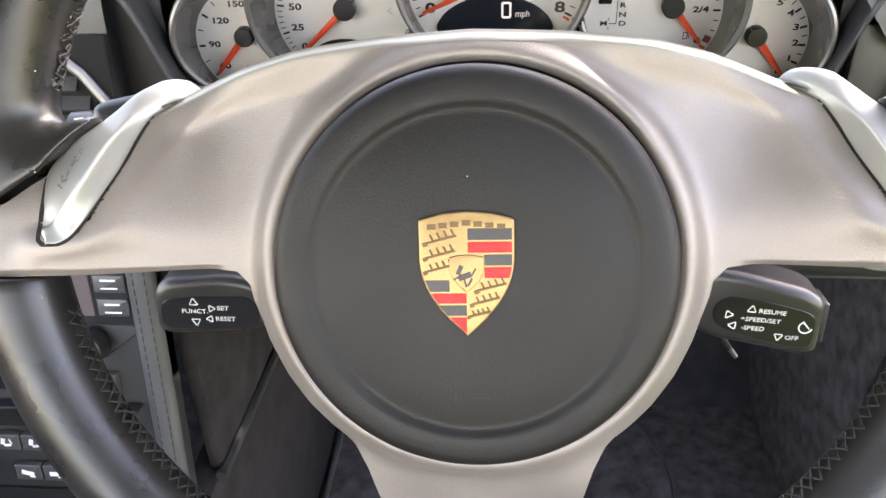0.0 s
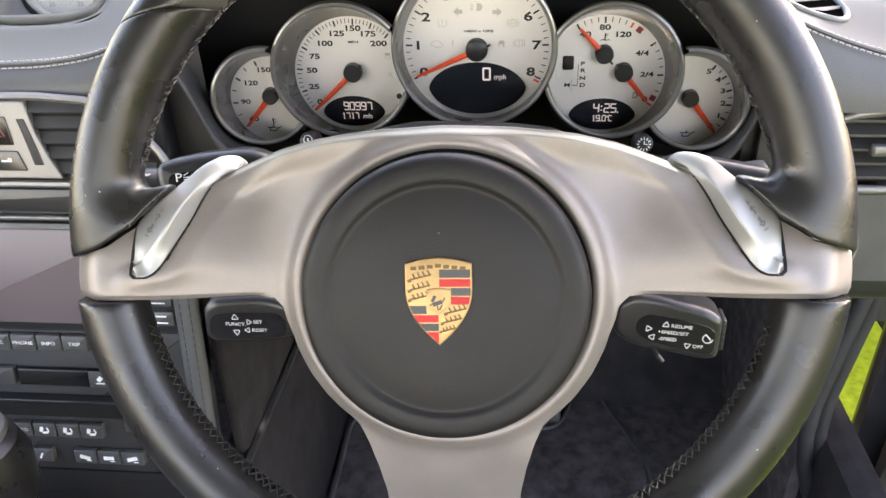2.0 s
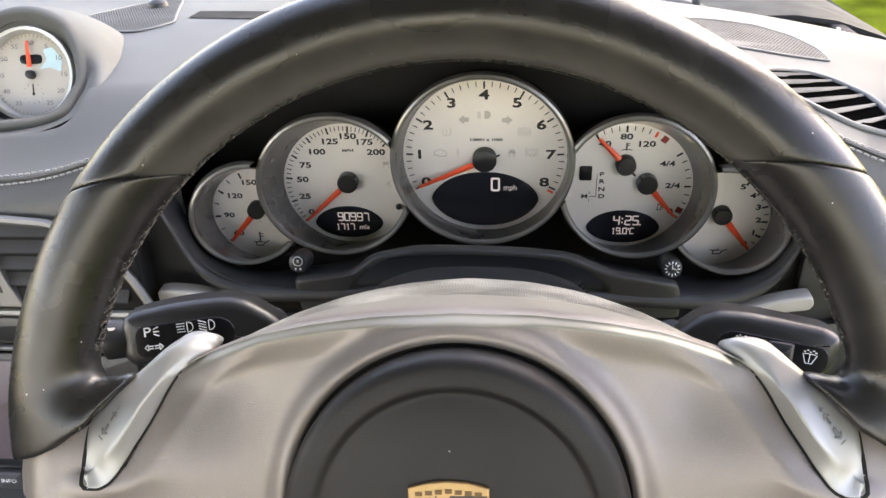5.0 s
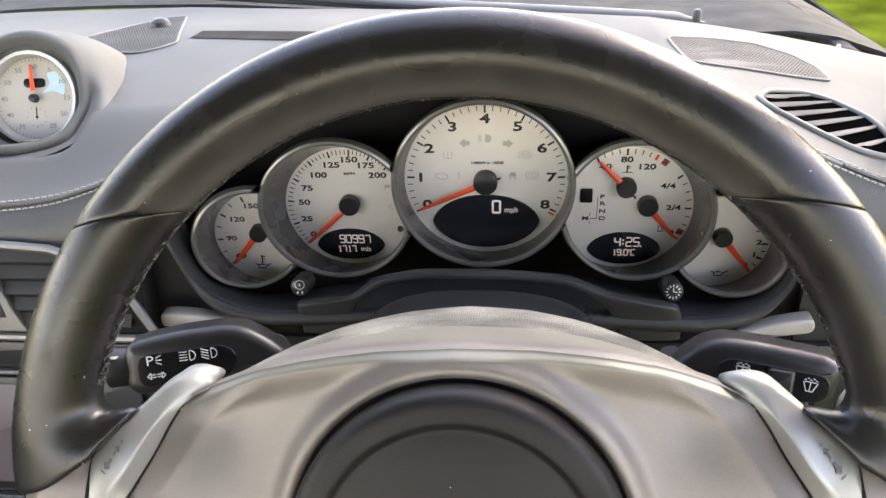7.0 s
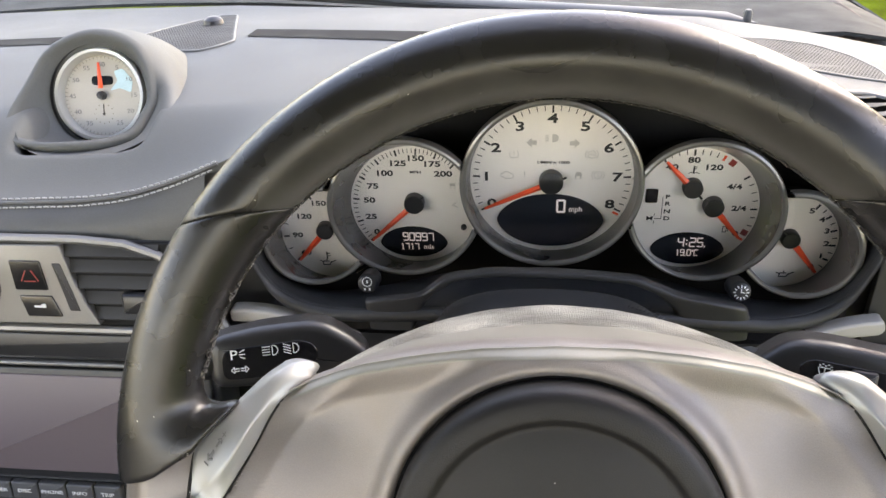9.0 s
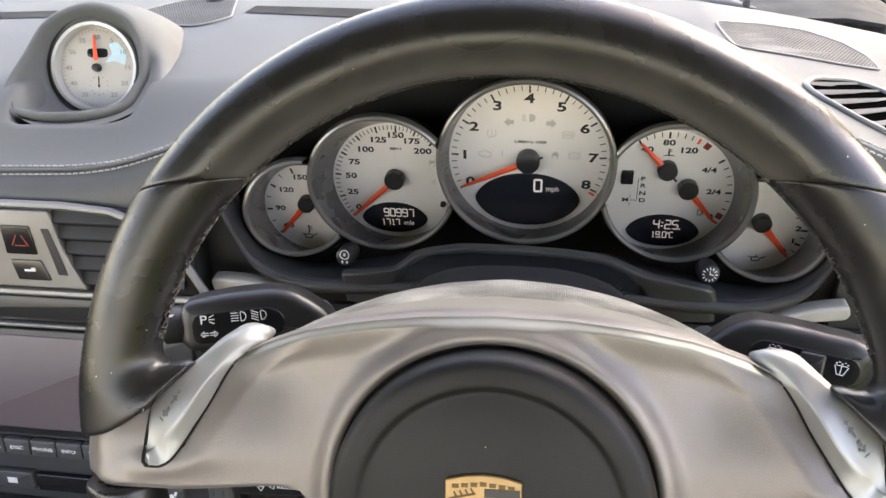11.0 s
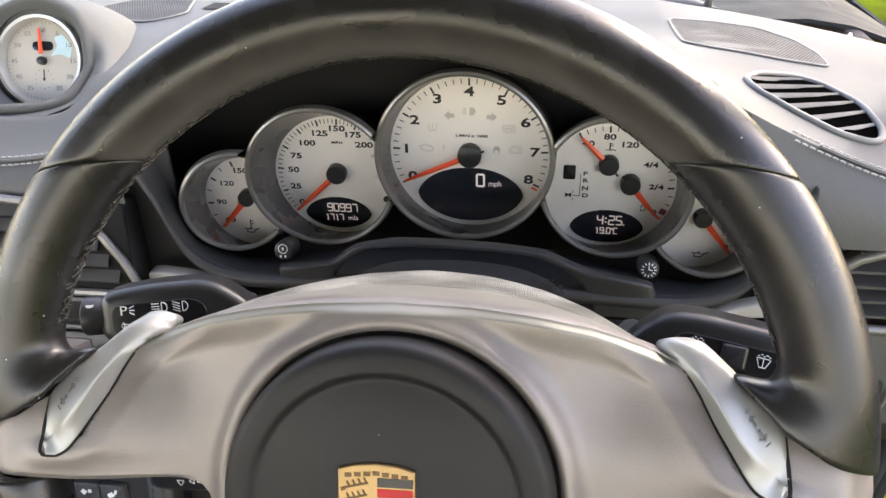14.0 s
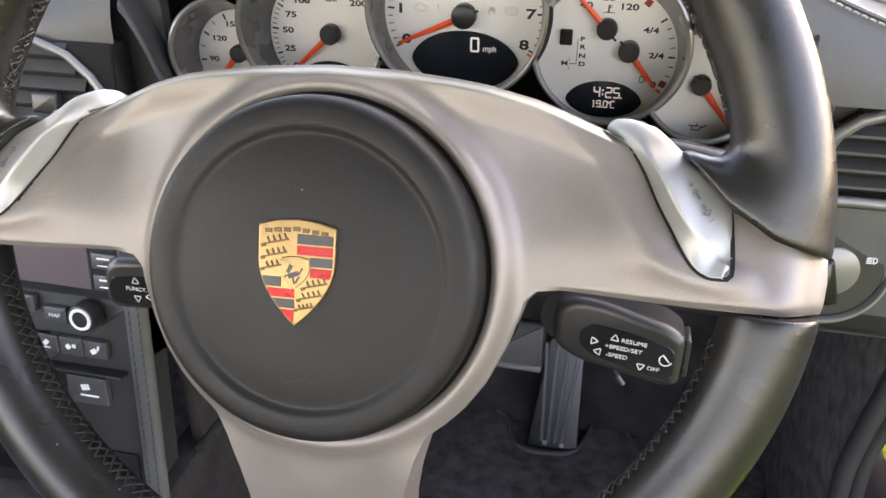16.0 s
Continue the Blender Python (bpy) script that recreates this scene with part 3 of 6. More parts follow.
def lever_section(s):
    g, r, h = (glide(rows, s) for rows in LEVER_ROWS)
    face = [g.lerp(r, k) + Vector((0, 0, -0.0006 * math.sin(k * math.pi))) for k in (0, 0.15, 0.3, 0.45, 0.6, 0.72, 0.84)]
    turn = [(1 - k) ** 2 * g.lerp(r, 0.93) + 2 * k * (1 - k) * r + k * k * r.lerp(h, 0.16) for k in (0, 0.25, 0.5, 0.75, 1)]
    band = [r.lerp(h, k) + Vector((0, 0, -0.0003 * math.sin(k * math.pi))) for k in (0.35, 0.6, 0.85, 0.95)]
    ear = smooth((s - 0.58) / 0.27)
    if ear:                               # the ridge softens into a rounded ear
        mid, half = (g + h) / 2, (g - h) / 2
        rise = (r - mid) - half * ((r - mid).dot(half) / half.length_squared)
        rise = rise.normalized() * max(rise.length, 0.40 * half.length)
        line = face + turn + band
        arc = [mid + half * math.cos(a) + rise * math.sin(a) for a in np.linspace(0, math.pi, len(line) + 1)[:-1]]
        line = [p.lerp(q, ear) for p, q in zip(line, arc)]
        face, turn, band = line[:7], line[7:12], line[12:]
    back = Vector((0, 0, -0.0012))
    out = (g - r).normalized() * 0.003
    return [g + out + 6 * back, g + out * 0.1 + back * 0.3] + face + turn + band + [h + back * 0.25, h + back + (h - r).normalized() * 0.0001, h + 6 * back]


def lever_mesh(sign):
    rows = [[Vector((sign * p.x, p.y, p.z)) for p in lever_section(i / 64)] for i in range(60 if sign < 0 else 53)]
    n = len(rows[0]) - 1
    def swell(d, drop):
        return [p + Vector((sign * 0.62 * d * math.sin(math.pi * j / n), -0.78 * d * math.sin(math.pi * j / n), -drop)) for j, p in enumerate(rows[0])]
    foot = swell(0.0022, 0.0012)
    rows[0:0] = [swell(0.0020, 0.0004), swell(0.0014, 0.0)]
    mid, before = (sum(r, Vector()) / len(r) for r in (rows[-1], rows[-4]))
    ahead = (mid - before).normalized() * 0.5 * (rows[-1][2] - rows[-1][-3]).length
    tip = [[mid + (p - mid) * math.cos(a) + ahead * math.sin(a) for p in rows[-1]] for a in np.radians([15, 30, 45, 60, 73, 84, 89])]
    return rings([[Vector((p.x, p.y, min(p.z, 0.0) - 0.004)) for p in foot], foot] + rows + tip)


def lever_gap(sign):
    """The dark joint round the lever's hub edge and foot."""
    edge = [glide(LEVER_ROWS[2], s) for s in np.linspace(0.68, 0.0, 40)] + [Vector((0.1485, -0.0113, 0)), Vector((0.1499, -0.0099, 0))] + [glide(LEVER_ROWS[0], s) for s in np.linspace(0.0, 0.31, 16)]
    rows = []
    for i, p in enumerate(edge):
        d = (edge[min(i + 1, len(edge) - 1)] - edge[max(i - 1, 0)])
        side = Vector((d.y, -d.x, 0)).normalized()
        side = -side if side.dot(Vector((0.133, 0.008, 0)) - Vector((p.x, p.y, 0))) > 0 else side
        a, b = p - side * 0.0006, p + side * 0.00095
        rows.append([(sign * a.x, a.y, arm_height(a.x, a.y) - 0.004), (sign * a.x, a.y, arm_height(a.x, a.y) + 0.0002), (sign * b.x, b.y, arm_height(b.x, b.y) + 0.0003), (sign * b.x, b.y, arm_height(b.x, b.y) - 0.004)])
    return rings(rows)


grid = [p for i in range(65) for p in lever_section(i / 64)[2:9]]
for sign in (1, -1):
    part("lever_gap", lever_gap(sign), CAVE, wheel)
    blade = part("shift_lever", lever_mesh(sign), LEVER_METAL, wheel, "polished aluminium shift lever", angle=75)
    marks = [(0, -0.0080, 0.0030, 0.0004, 0), (0, 0.0080, 0.0026, 0.0004, 0), (0, 0.0080, 0.0026, 0.0004, 90), (0.0, 0.0030, 0.0032, 0.0012, 90), (-0.0007, 0.0050, 0.0022, 0.0007, 45), (0.0007, 0.0050, 0.0022, 0.0007, -45),
             (0, -0.0024, 0.0034, 0.0016, 90), (-0.0009, -0.0048, 0.0028, 0.0010, -45), (0.0009, -0.0048, 0.0028, 0.0010, 45)]
    print_bm = bars(marks, 0.0003)
    for v in print_bm.verts:
        p = pose(0.1385, 0.0140, 0, 0, 0, 33) @ Vector((v.co.x * 0.8, v.co.y * 0.88, 0))
        near = sorted(grid, key=lambda q: (q.x - p.x) ** 2 + (q.y - p.y) ** 2)[:4]
        v.co = (sign * p.x, p.y, sum(q.z for q in near) / 4 + 0.0005 + v.co.z)
    part("arrow_mark", print_bm, PRINT_GREY, blade, "grey plus and minus arrow print")["kind"] = "stuff"


# stitching on the rim's inner side
def lacing(a0, a1, pitch, lean, r_thread, jitter, r=0.0, phi=(150, 205)):
    rnd = random.Random(7 + int(a0))
    out = []
    n = int(radians(abs(a1 - a0)) * RIM_R / pitch)
    half_w = (RIM_OUT - RIM_IN) / 2
    for i in range(n):
        for flip in (0, 1):
            t0 = a0 + (a1 - a0) * i / n
            t1 = a0 + (a1 - a0) * (i + lean) / n
            pts = []
            for k in range(4):
                f = k / 3
                ph = radians(phi[0] + (phi[1] - phi[0]) * (f if flip else 1 - f) + rnd.uniform(-2, 2) * jitter)
                th = radians(t0 + (t1 - t0) * f)
                rr = RIM_R + (half_w + 0.0004 + r) * math.cos(ph)
                pts.append((rr * math.cos(th), rr * math.sin(th), (RIM_H + 0.0004 + r) * math.sin(ph)))
            out.append(tube(pts, r_thread, 5))
    return joined(out)


part("lacing", lacing(-14, -84, 0.0050, 1.0, 0.0005, 1, phi=(166, 196)), THREAD, wheel, "black cross-stitched lacing, dusty")["kind"] = "stuff"
part("lacing", lacing(-96, -166, 0.0050, 1.0, 0.0005, 1, phi=(166, 196)), THREAD, wheel, "black cross-stitched lacing, dusty")["kind"] = "stuff"
part("lacing", lacing(16, 164, 0.0058, 0.9, 0.00035, 5, phi=(180, 196)), THREAD, wheel, "frayed black stitching along the inner rim")["kind"] = "stuff"


# frayed fibres on the worn inner seam
def fray(a0, a1, count, seed):
    rnd = random.Random(seed)
    out = []
    for _ in range(count):
        th, ph = radians(rnd.uniform(a0, a1)), radians(rnd.uniform(170, 190))
        rr = RIM_R + (RIM_OUT - RIM_IN) / 2 * math.cos(ph)
        p = Vector((rr * math.cos(th), rr * math.sin(th), RIM_H * math.sin(ph)))
        d = Vector((-math.cos(th) + rnd.uniform(-1.2, 1.2), -math.sin(th) + rnd.uniform(-1.2, 1.2), rnd.uniform(-0.6, 1.0))).normalized()
        k = rnd.uniform(0.0004, 0.0014)
        out.append(tube([p, p + d * k * 0.6, p + d * k + Vector((0, 0, k * rnd.uniform(-0.4, 0.4)))], 0.00007, 4))
    return joined(out)


for a0, a1, count, seed in ((12, 50, 110, 3), (130, 168, 150, 4), (50, 130, 70, 5), (-70, -16, 40, 6)):
    part("frayed_fibre", fray(a0, a1, count, seed), FIBRE, wheel, "pale frayed leather fibres")["kind"] = "stuff"


# ---- instrument cluster ----
cluster = thing("instrument_cluster", "five overlapping round gauges with beige dials and red needles", "instrument cluster")


def ring_points(r, n, cx=0.0, cy=0.0, h=0.0):
    return [(cx + r * math.cos(2 * math.pi * i / n), cy + r * math.sin(2 * math.pi * i / n), h) for i in range(n)]


def needle_mesh(angle, length):
    a = radians(angle)
    d, p = Vector((math.cos(a), math.sin(a), 0)), Vector((-math.sin(a), math.cos(a), 0))
    rows = [[d * s + p * w + Vector((0, 0, 0.0048)), d * s + Vector((0, 0, 0.0058)), d * s - p * w + Vector((0, 0, 0.0048)), d * s + Vector((0, 0, 0.0044))]
            for s, w in ((0.006, 0.0021), (length * 0.6, 0.0017), (length, 0.0010))]
    return rings(rows)


def lens(a, b, flat=1.0):
    """A lens-shaped outline, flatter above."""
    pts = []
    for i in range(40):
        t = 2 * math.pi * i / 40
        x, y = math.cos(t), math.sin(t)
        pts.append((a * math.copysign(abs(x) ** 0.92, x), (b * flat if y > 0 else b) * math.copysign(abs(y) ** 1.25, y)))
    return pts


def cut_out(bm, m, hole, more=0.0):
    """Remove what lies inside a neighbouring gauge, a leaning cone: hole is (x, z, y of its bezel, radius, fall of its axis, taper)."""
    if hole:
        gone = []
        for v in bm.verts:
            p = m @ v.co
            deep = p.y - hole[2]
            if math.hypot(p.x - hole[0], p.z - hole[1] + hole[4] * deep) < hole[3] - hole[5] * deep + more:
                gone.append(v)
        bmesh.ops.delete(bm, geom=gone, context="VERTS")
    return bm


def gauge(label, centre, y_dial, ring_centre, y_ring, r_ring, r_dial, hubs, ticks, numbers, size, wide=1.5, yaw=0.0, tip=0.0, hole=None):
    """Hub positions, ticks and numbers in metres from the dial's centre; centre and ring centre are (x, z); yaw and tip turn the bezel."""
    dx, dz, depth = ring_centre[0] - centre[0], ring_centre[1] - centre[1], y_dial - y_ring
    m = pose(centre[0], y_dial, centre[1], 90, 0, 0)
    turn = pose(dx, dz, depth, -tip, yaw, 0)
    n = 160
    base, mouth = ring_points(r_dial, n), [turn @ Vector(p) for p in ring_points(r_ring - 0.0030, n)]
    rows = [[Vector(p).lerp(q, f) for p, q in zip(base, mouth)] for f in (0, 0.04, 0.15, 0.3, 0.45, 0.6, 0.75, 0.9, 1.0)]
    shell = [[turn @ Vector(p) for p in ring_points(r_ring, n, 0, 0, -0.002)]]
    shell += [[p.lerp(Vector(q), f) for p, q in zip(shell[0], ring_points(r_dial + 0.0035, n, 0, 0, -0.006))] for f in (0.33, 0.66, 1.0)]
    body = part("gauge_tube", cut_out(rings(rows, caps=False), m, hole), TUBE, cluster, label, m, 35)
    part("shell", cut_out(rings(shell, caps=False), m, hole, 0.0035), CAVE, body, "black outer shell")
    bezel = lathe([(r_ring - 0.0036, -0.0006), (r_ring - 0.0030, 0.0008), (r_ring - 0.0016, 0.0014), (r_ring - 0.0002, 0.0006), (r_ring + 0.0004, -0.0015), (r_ring, -0.006)], 160)
    bmesh.ops.transform(bezel, matrix=turn, verts=bezel.verts)
    part("bezel", cut_out(bezel, m, hole), RING, body, "satin metal bezel")
    part("dial", cut_out(lathe([(0.0, 0.0004)] + [(r_dial * k / 20, 0.0004) for k in range(1, 20)] + [(r_dial + 0.0004, 0.0002), (r_dial + 0.0004, -0.001)], 120), m, hole), DIAL, body, "warm silver-beige dial face")
    cover = lathe([(r_ring * k / 12 if k else 0.00001, 0.0008 - 0.0018 * (k / 12) ** 2) for k in range(12)] + [(r_ring - 0.0033, -0.0010)], 96)
    bmesh.ops.transform(cover, matrix=turn, verts=cover.verts)
    pane = part("cover_glass", cut_out(cover, m, hole), GAUGE_GLASS, body, "clear gauge glass", None, 60)
    pane.visible_shadow = False
    part("scale", bars(ticks, 0.0003), INK, body, "", pose(0, 0, 0.0006))["kind"] = "stuff"
    if numbers:
        for s, x, y, k in numbers:
            part("numeral", writing([(s, k or size, x, y, 0)], wide, bold=0.030), INK, body, "", pose(0, 0, 0.0005))
    for hx, hy, r, angle, length in hubs:
        part("needle_hub", lathe([(0, 0.0072), (r * 0.88, 0.0070), (r * 0.97, 0.0064), (r, 0.0040), (r, 0.0005)], 32, (hx, hy)), SATIN_BLACK, body, "black needle hub")
        tail = radians(angle + 180)
        part("needle", needle_mesh(angle, length), RED, body, "red pointer", pose(hx, hy, 0))
        part("needle_tail", tube([(hx - r * 0.3 * math.cos(tail), hy - r * 0.3 * math.sin(tail), 0.0065), (hx + r * 1.35 * math.cos(tail), hy + r * 1.35 * math.sin(tail), 0.0060)], 0.0008, 6), SATIN_BLACK, body)
    return body


def radial(cx, cy, r, length, angle, width):
    a = radians(angle)
    return (cx + (r - length / 2) * math.cos(a), cy + (r - length / 2) * math.sin(a), length, width, angle)


def at(cx, cy, r, angle):
    return cx + r * math.cos(radians(angle)), cy + r * math.sin(radians(angle))


def oil_can(cx, cy, k=1.0):
    """A small oil can symbol drawn in thin lines."""
    lines = [(-0.0012, -0.0016, 0.0052, 0.0006, 0), (-0.0012, 0.0012, 0.0040, 0.0006, 0), (-0.0036, -0.0002, 0.0030, 0.0006, 80), (0.0016, -0.0003, 0.0030, 0.0006, 60), (0.0034, 0.0010, 0.0046, 0.0006, 28), (-0.0046, 0.0012, 0.0024, 0.0006, -25), (-0.0010, 0.0021, 0.0006, 0.0016, 0)]
    return [(cx + x * k, cy + y * k, a * k, b, c) for x, y, a, b, c in lines]


# rev counter
ticks, nums = [], []
for i in range(41):
    big = i % 5 == 0
    ticks.append(radial(0, 0, 0.0528, 0.0048 if big else 0.0034, 206 - 29 * i / 5, 0.0012 if big else 0.00055))
for k in range(9):
    x, y = at(0, 0, 0.0437, 206 - 29 * k)
    nums.append((str(k), x * (1.0 if k not in (0, 8) else 1.02), y + (0.0012 if k in (0, 8) else 0), 0))
nums.append(("1/MIN x 1000", 0.001, 0.0130, 0.0026))
tacho = gauge("large rev counter with beige dial", (0.0016, 0.6330), 0.2570, (0.0008, 0.6416), 0.2270, 0.0584, 0.0548, [(0, 0, 0.0082, 204, 0.0490)], ticks, nums, 0.0088)
part("red_mark", bars([radial(0, 0, 0.0528, 0.0044, -29, 0.0016)], 0.0003), RED, tacho, "", pose(0, 0, 0.0006))
lcd = part("display", slab(lens(0.0366, 0.0208, 0.95), 0, 0.0012, 0.0006), LCD, tacho, "dark lens-shaped display", pose(0.0, -0.0300, 0.0004))
part("readout", joined([bars(segments("0", 0.0088, 0.0072, 0.0110, 0.15), 0.0002), writing([("mph", 0.0058, 0.0172, 0.0086, 0)], 0.9)]), LIT, lcd, "white digits", pose(0, 0, 0.0013))
warn = [(-0.0034, 0.0304 + 0.0012 * i, 0.0024, 0.0005, 0) for i in (-1.5, -0.5, 0.5, 1.5)]
turn = [(-0.0036, 0.0), (0.0, 0.0034), (0.0, 0.0015), (0.0032, 0.0015), (0.0032, -0.0015), (0.0, -0.0015), (0.0, -0.0034)]
beam = [(0.0030 * math.cos(radians(a)), 0.0028 * math.sin(radians(a))) for a in range(-90, 91, 15)] + [(-0.0012, 0.0028), (-0.0012, -0.0028)]
part("signal_symbols", flat([[(x - 0.0134, y + 0.0272) for x, y in turn], [(0.0146 - x, y + 0.0268) for x, y in reversed(turn)], [(x + 0.0012, y + 0.0304) for x, y in beam]]), FAINT, tacho, "faint unlit turn and headlamp symbols", pose(0, 0, 0.0005))
def stroke(points, cx, cy, w=0.00045):
    """Thin bars along a broken line."""
    return [(cx + (x0 + x1) / 2, cy + (y0 + y1) / 2, math.hypot(x1 - x0, y1 - y0) + w * 0.8, w, math.degrees(math.atan2(y1 - y0, x1 - x0))) for (x0, y0), (x1, y1) in zip(points, points[1:])]


def arc_line(r, a0, a1, n=10):
    return [(r * math.cos(radians(a0 + (a1 - a0) * i / n)), r * math.sin(radians(a0 + (a1 - a0) * i / n))) for i in range(n + 1)]


tyre = [(-0.0020, -0.0026), (-0.0029, -0.0012), (-0.0029, 0.0006), (-0.0021, 0.0024)]
warn += stroke(tyre, -0.0250, 0.0190) + stroke([(-x, y) for x, y in tyre], -0.0250, 0.0190) + stroke([(-0.0022, -0.0027), (0.0022, -0.0027)], -0.0250, 0.0190) + stroke([(0, 0.0022), (0, -0.0006)], -0.0250, 0.0190) + stroke([(0, -0.0014), (0, -0.0018)], -0.0250, 0.0190)
for cx, cy, mark in ((0.0262, 0.0188, "letters"), (0.0310, 0.0040, "bang")):        # brake symbols: a ring between two arcs
    warn += stroke(arc_line(0.0026, 0, 360, 20), cx, cy) + stroke(arc_line(0.0041, -42, 42), cx, cy) + stroke(arc_line(0.0041, 138, 222), cx, cy)
    warn += stroke([(0, 0.0015), (0, -0.0004)], cx, cy) + stroke([(0, -0.0010), (0, -0.0014)], cx, cy) if mark == "bang" else [(cx + d, cy, 0.0007, 0.0012, 0) for d in (-0.0013, 0, 0.0013)]
engine = [(-0.0038, -0.0012), (-0.0038, 0.0014), (-0.0020, 0.0014), (-0.0012, 0.0024), (0.0012, 0.0024), (0.0022, 0.0014), (0.0036, 0.0012), (0.0044, 0.0002), (0.0044, -0.0016), (0.0030, -0.0024), (-0.0012, -0.0024), (-0.0022, -0.0012), (-0.0038, -0.0012)]
warn += stroke(engine, -0.0300, 0.0036) + [(-0.0178, 0.0048, 0.0008, 0.0032, 0), (-0.0178, 0.0020, 0.0008, 0.0008, 0)]
warn += [(0.0182, 0.0052, 0.0034, 0.0016, 0), (0.0182, 0.0040, 0.0046, 0.0014, 0)] + stroke([(-0.0022, 0.0008), (-0.0012, 0.0002), (-0.0022, -0.0006), (-0.0012, -0.0014)], 0.0180, 0.0024) + stroke([(0.0010, 0.0008), (0.0022, 0.0002), (0.0010, -0.0006), (0.0022, -0.0014)], 0.0180, 0.0024)
part("warning_symbols", bars(warn, 0.0002), FAINT, tacho, "faint unlit warning symbols", pose(0, 0, 0.0005))["kind"] = "stuff"

# speedometer; the needle's hub lies a little above the dial's centre
ticks, nums = [], []
for i in range(41):
    big = i % 5 == 0
    turned = table([0, 25, 50, 75, 100, 125, 150, 175, 200], [220.5, 197.5, 173.0, 149.0, 126.0, 105.2, 85.6, 66.8, 47.8], 5 * i)
    ticks.append(radial(0, 0, 0.0433, 0.0044 if big else 0.0032, turned, 0.0012 if big else 0.0005))
for k, x, y in ((0, -0.0294, -0.0223), (25, -0.0326, -0.0094), (50, -0.0329, 0.0042), (75, -0.0294, 0.0156), (100, -0.0204, 0.0259), (125, -0.0103, 0.0337), (150, 0.0026, 0.0377), (175, 0.0142, 0.0333), (200, 0.0222, 0.0257)):
    nums.append((str(k), 0.96 * x, 0.955 * y, 0))
nums.append(("MPH", 0.0022, 0.0258, 0.0026))
speedo = gauge("speedometer with beige dial and lit mileage display", (-0.0929, 0.6126), 0.2565, (-0.0944, 0.6267), 0.2211, 0.0504, 0.0450, [(0.0006, 0.0034, 0.0071, 223, 0.0430)], ticks, nums, 0.0056, yaw=2.8, tip=-1.8, hole=(0.0008, 0.6416, 0.2270, 0.0571, 0.287, 0.10))
lcd = part("display", slab(lens(0.0243, 0.0117, 1.1), 0, 0.0010, 0.0005), LCD, speedo, "dark lens-shaped display", pose(-0.0017, -0.0292, 0.0004))
part("readout", joined([bars(segments("90997", 0.0060, 0.0034, 0.0050), 0.0002), bars(segments("1717", 0.0046, -0.0032, -0.0030, 0.15), 0.0002), writing([("mls", 0.0052, 0.0106, -0.0032, 0)], 1.05)]), LIT, lcd, "white digits", pose(0, 0, 0.0011))
part("reset_pin", lathe([(0, 0.0030), (0.0017, 0.0028), (0.0021, 0.0016), (0.0021, 0)], 20, (0.0345, -0.0161)), SATIN_BLACK, speedo)
part("warning_symbols", bars([(0.0275, 0.0165, 0.0040, 0.0022, 0), (0.0260, 0.0140, 0.0018, 0.0005, 60), (0.0290, 0.0140, 0.0018, 0.0005, 60), (0.0282, 0.0018, 0.0040, 0.0005, 40), (0.0292, 0.0, 0.0036, 0.0005, -40)], 0.0002), FAINT, speedo, "", pose(0, 0, 0.0005))["kind"] = "stuff"

# fuel and coolant
ticks = [radial(0, 0, 0.0440, 0.0044 if i in (0, 4) else 0.0034, 118.2 - 6.75 * i, 0.0013 if i in (0, 4) else 0.0006) for i in range(8)]
ticks += [radial(0, 0, 0.0440, 0.0044 if i in (0, 4) else 0.0032, 35.0 - 8.45 * i, 0.0012 if i in (0, 4) else 0.0006) for i in range(7)]
nums = [("40", -0.0144, 0.0312, 0), ("80", -0.0008, 0.0363, 0), ("120", 0.0121, 0.0311, 0), ("4/4", 0.0272, 0.0173, 0.0050), ("2/4", 0.0322, 0.0013, 0.0050), ("0", 0.0324, -0.0178, 0.0052)]
nums += [("P", -0.0151, 0.0095, 0.0040), ("R", -0.0148, 0.0043, 0.0040), ("N", -0.0146, -0.0015, 0.0040), ("D", -0.0144, -0.0069, 0.0040), ("M", -0.0257, -0.0069, 0.0040)]
ticks += [(-0.0181, 0.0013, 0.0164, 0.0004, 90), (-0.0204, -0.0069, 0.0046, 0.0004, 0), (-0.0227, -0.0040, 0.0020, 0.0004, 90), (-0.0227, -0.0098, 0.0020, 0.0004, 90)]
ticks += stroke([(-0.0001, 0.0026), (-0.0001, -0.0014)], -0.0002, 0.0292, 0.0010) + stroke([(0, 0.0024), (0.0016, 0.0024)], 0.0, 0.0292) + stroke([(0, 0.0012), (0.0014, 0.0012)], 0.0, 0.0292) + stroke([(-0.0034, -0.0022), (-0.0016, -0.0016), (0, -0.0022), (0.0016, -0.0016), (0.0034, -0.0022)], 0.0, 0.0292)
ticks += stroke([(-0.0013, -0.0020), (-0.0013, 0.0020), (0.0011, 0.0020), (0.0011, -0.0020), (-0.0016, -0.0020)], 0.0250, -0.0146) + stroke([(0.0011, 0.0010), (0.0022, 0.0002), (0.0022, -0.0014)], 0.0250, -0.0146)
fuel = gauge("combined coolant and fuel gauge with clock display", (0.0947, 0.6120), 0.2565, (0.0976, 0.6267), 0.2217, 0.0482, 0.0453, [(-0.0002, 0.0175, 0.0066, 134, 0.0268), (0.0148, 0.0040, 0.0068, -50, 0.0290)], ticks, nums, 0.0054, yaw=-4.7, tip=2.7, hole=(0.0008, 0.6416, 0.2270, 0.0571, 0.287, 0.10))
for turned in (64.4, -31.0):
    part("red_mark", bars([radial(0, 0, 0.0440, 0.0040, turned, 0.0016)], 0.0003), RED, fuel, "", pose(0, 0, 0.0006))
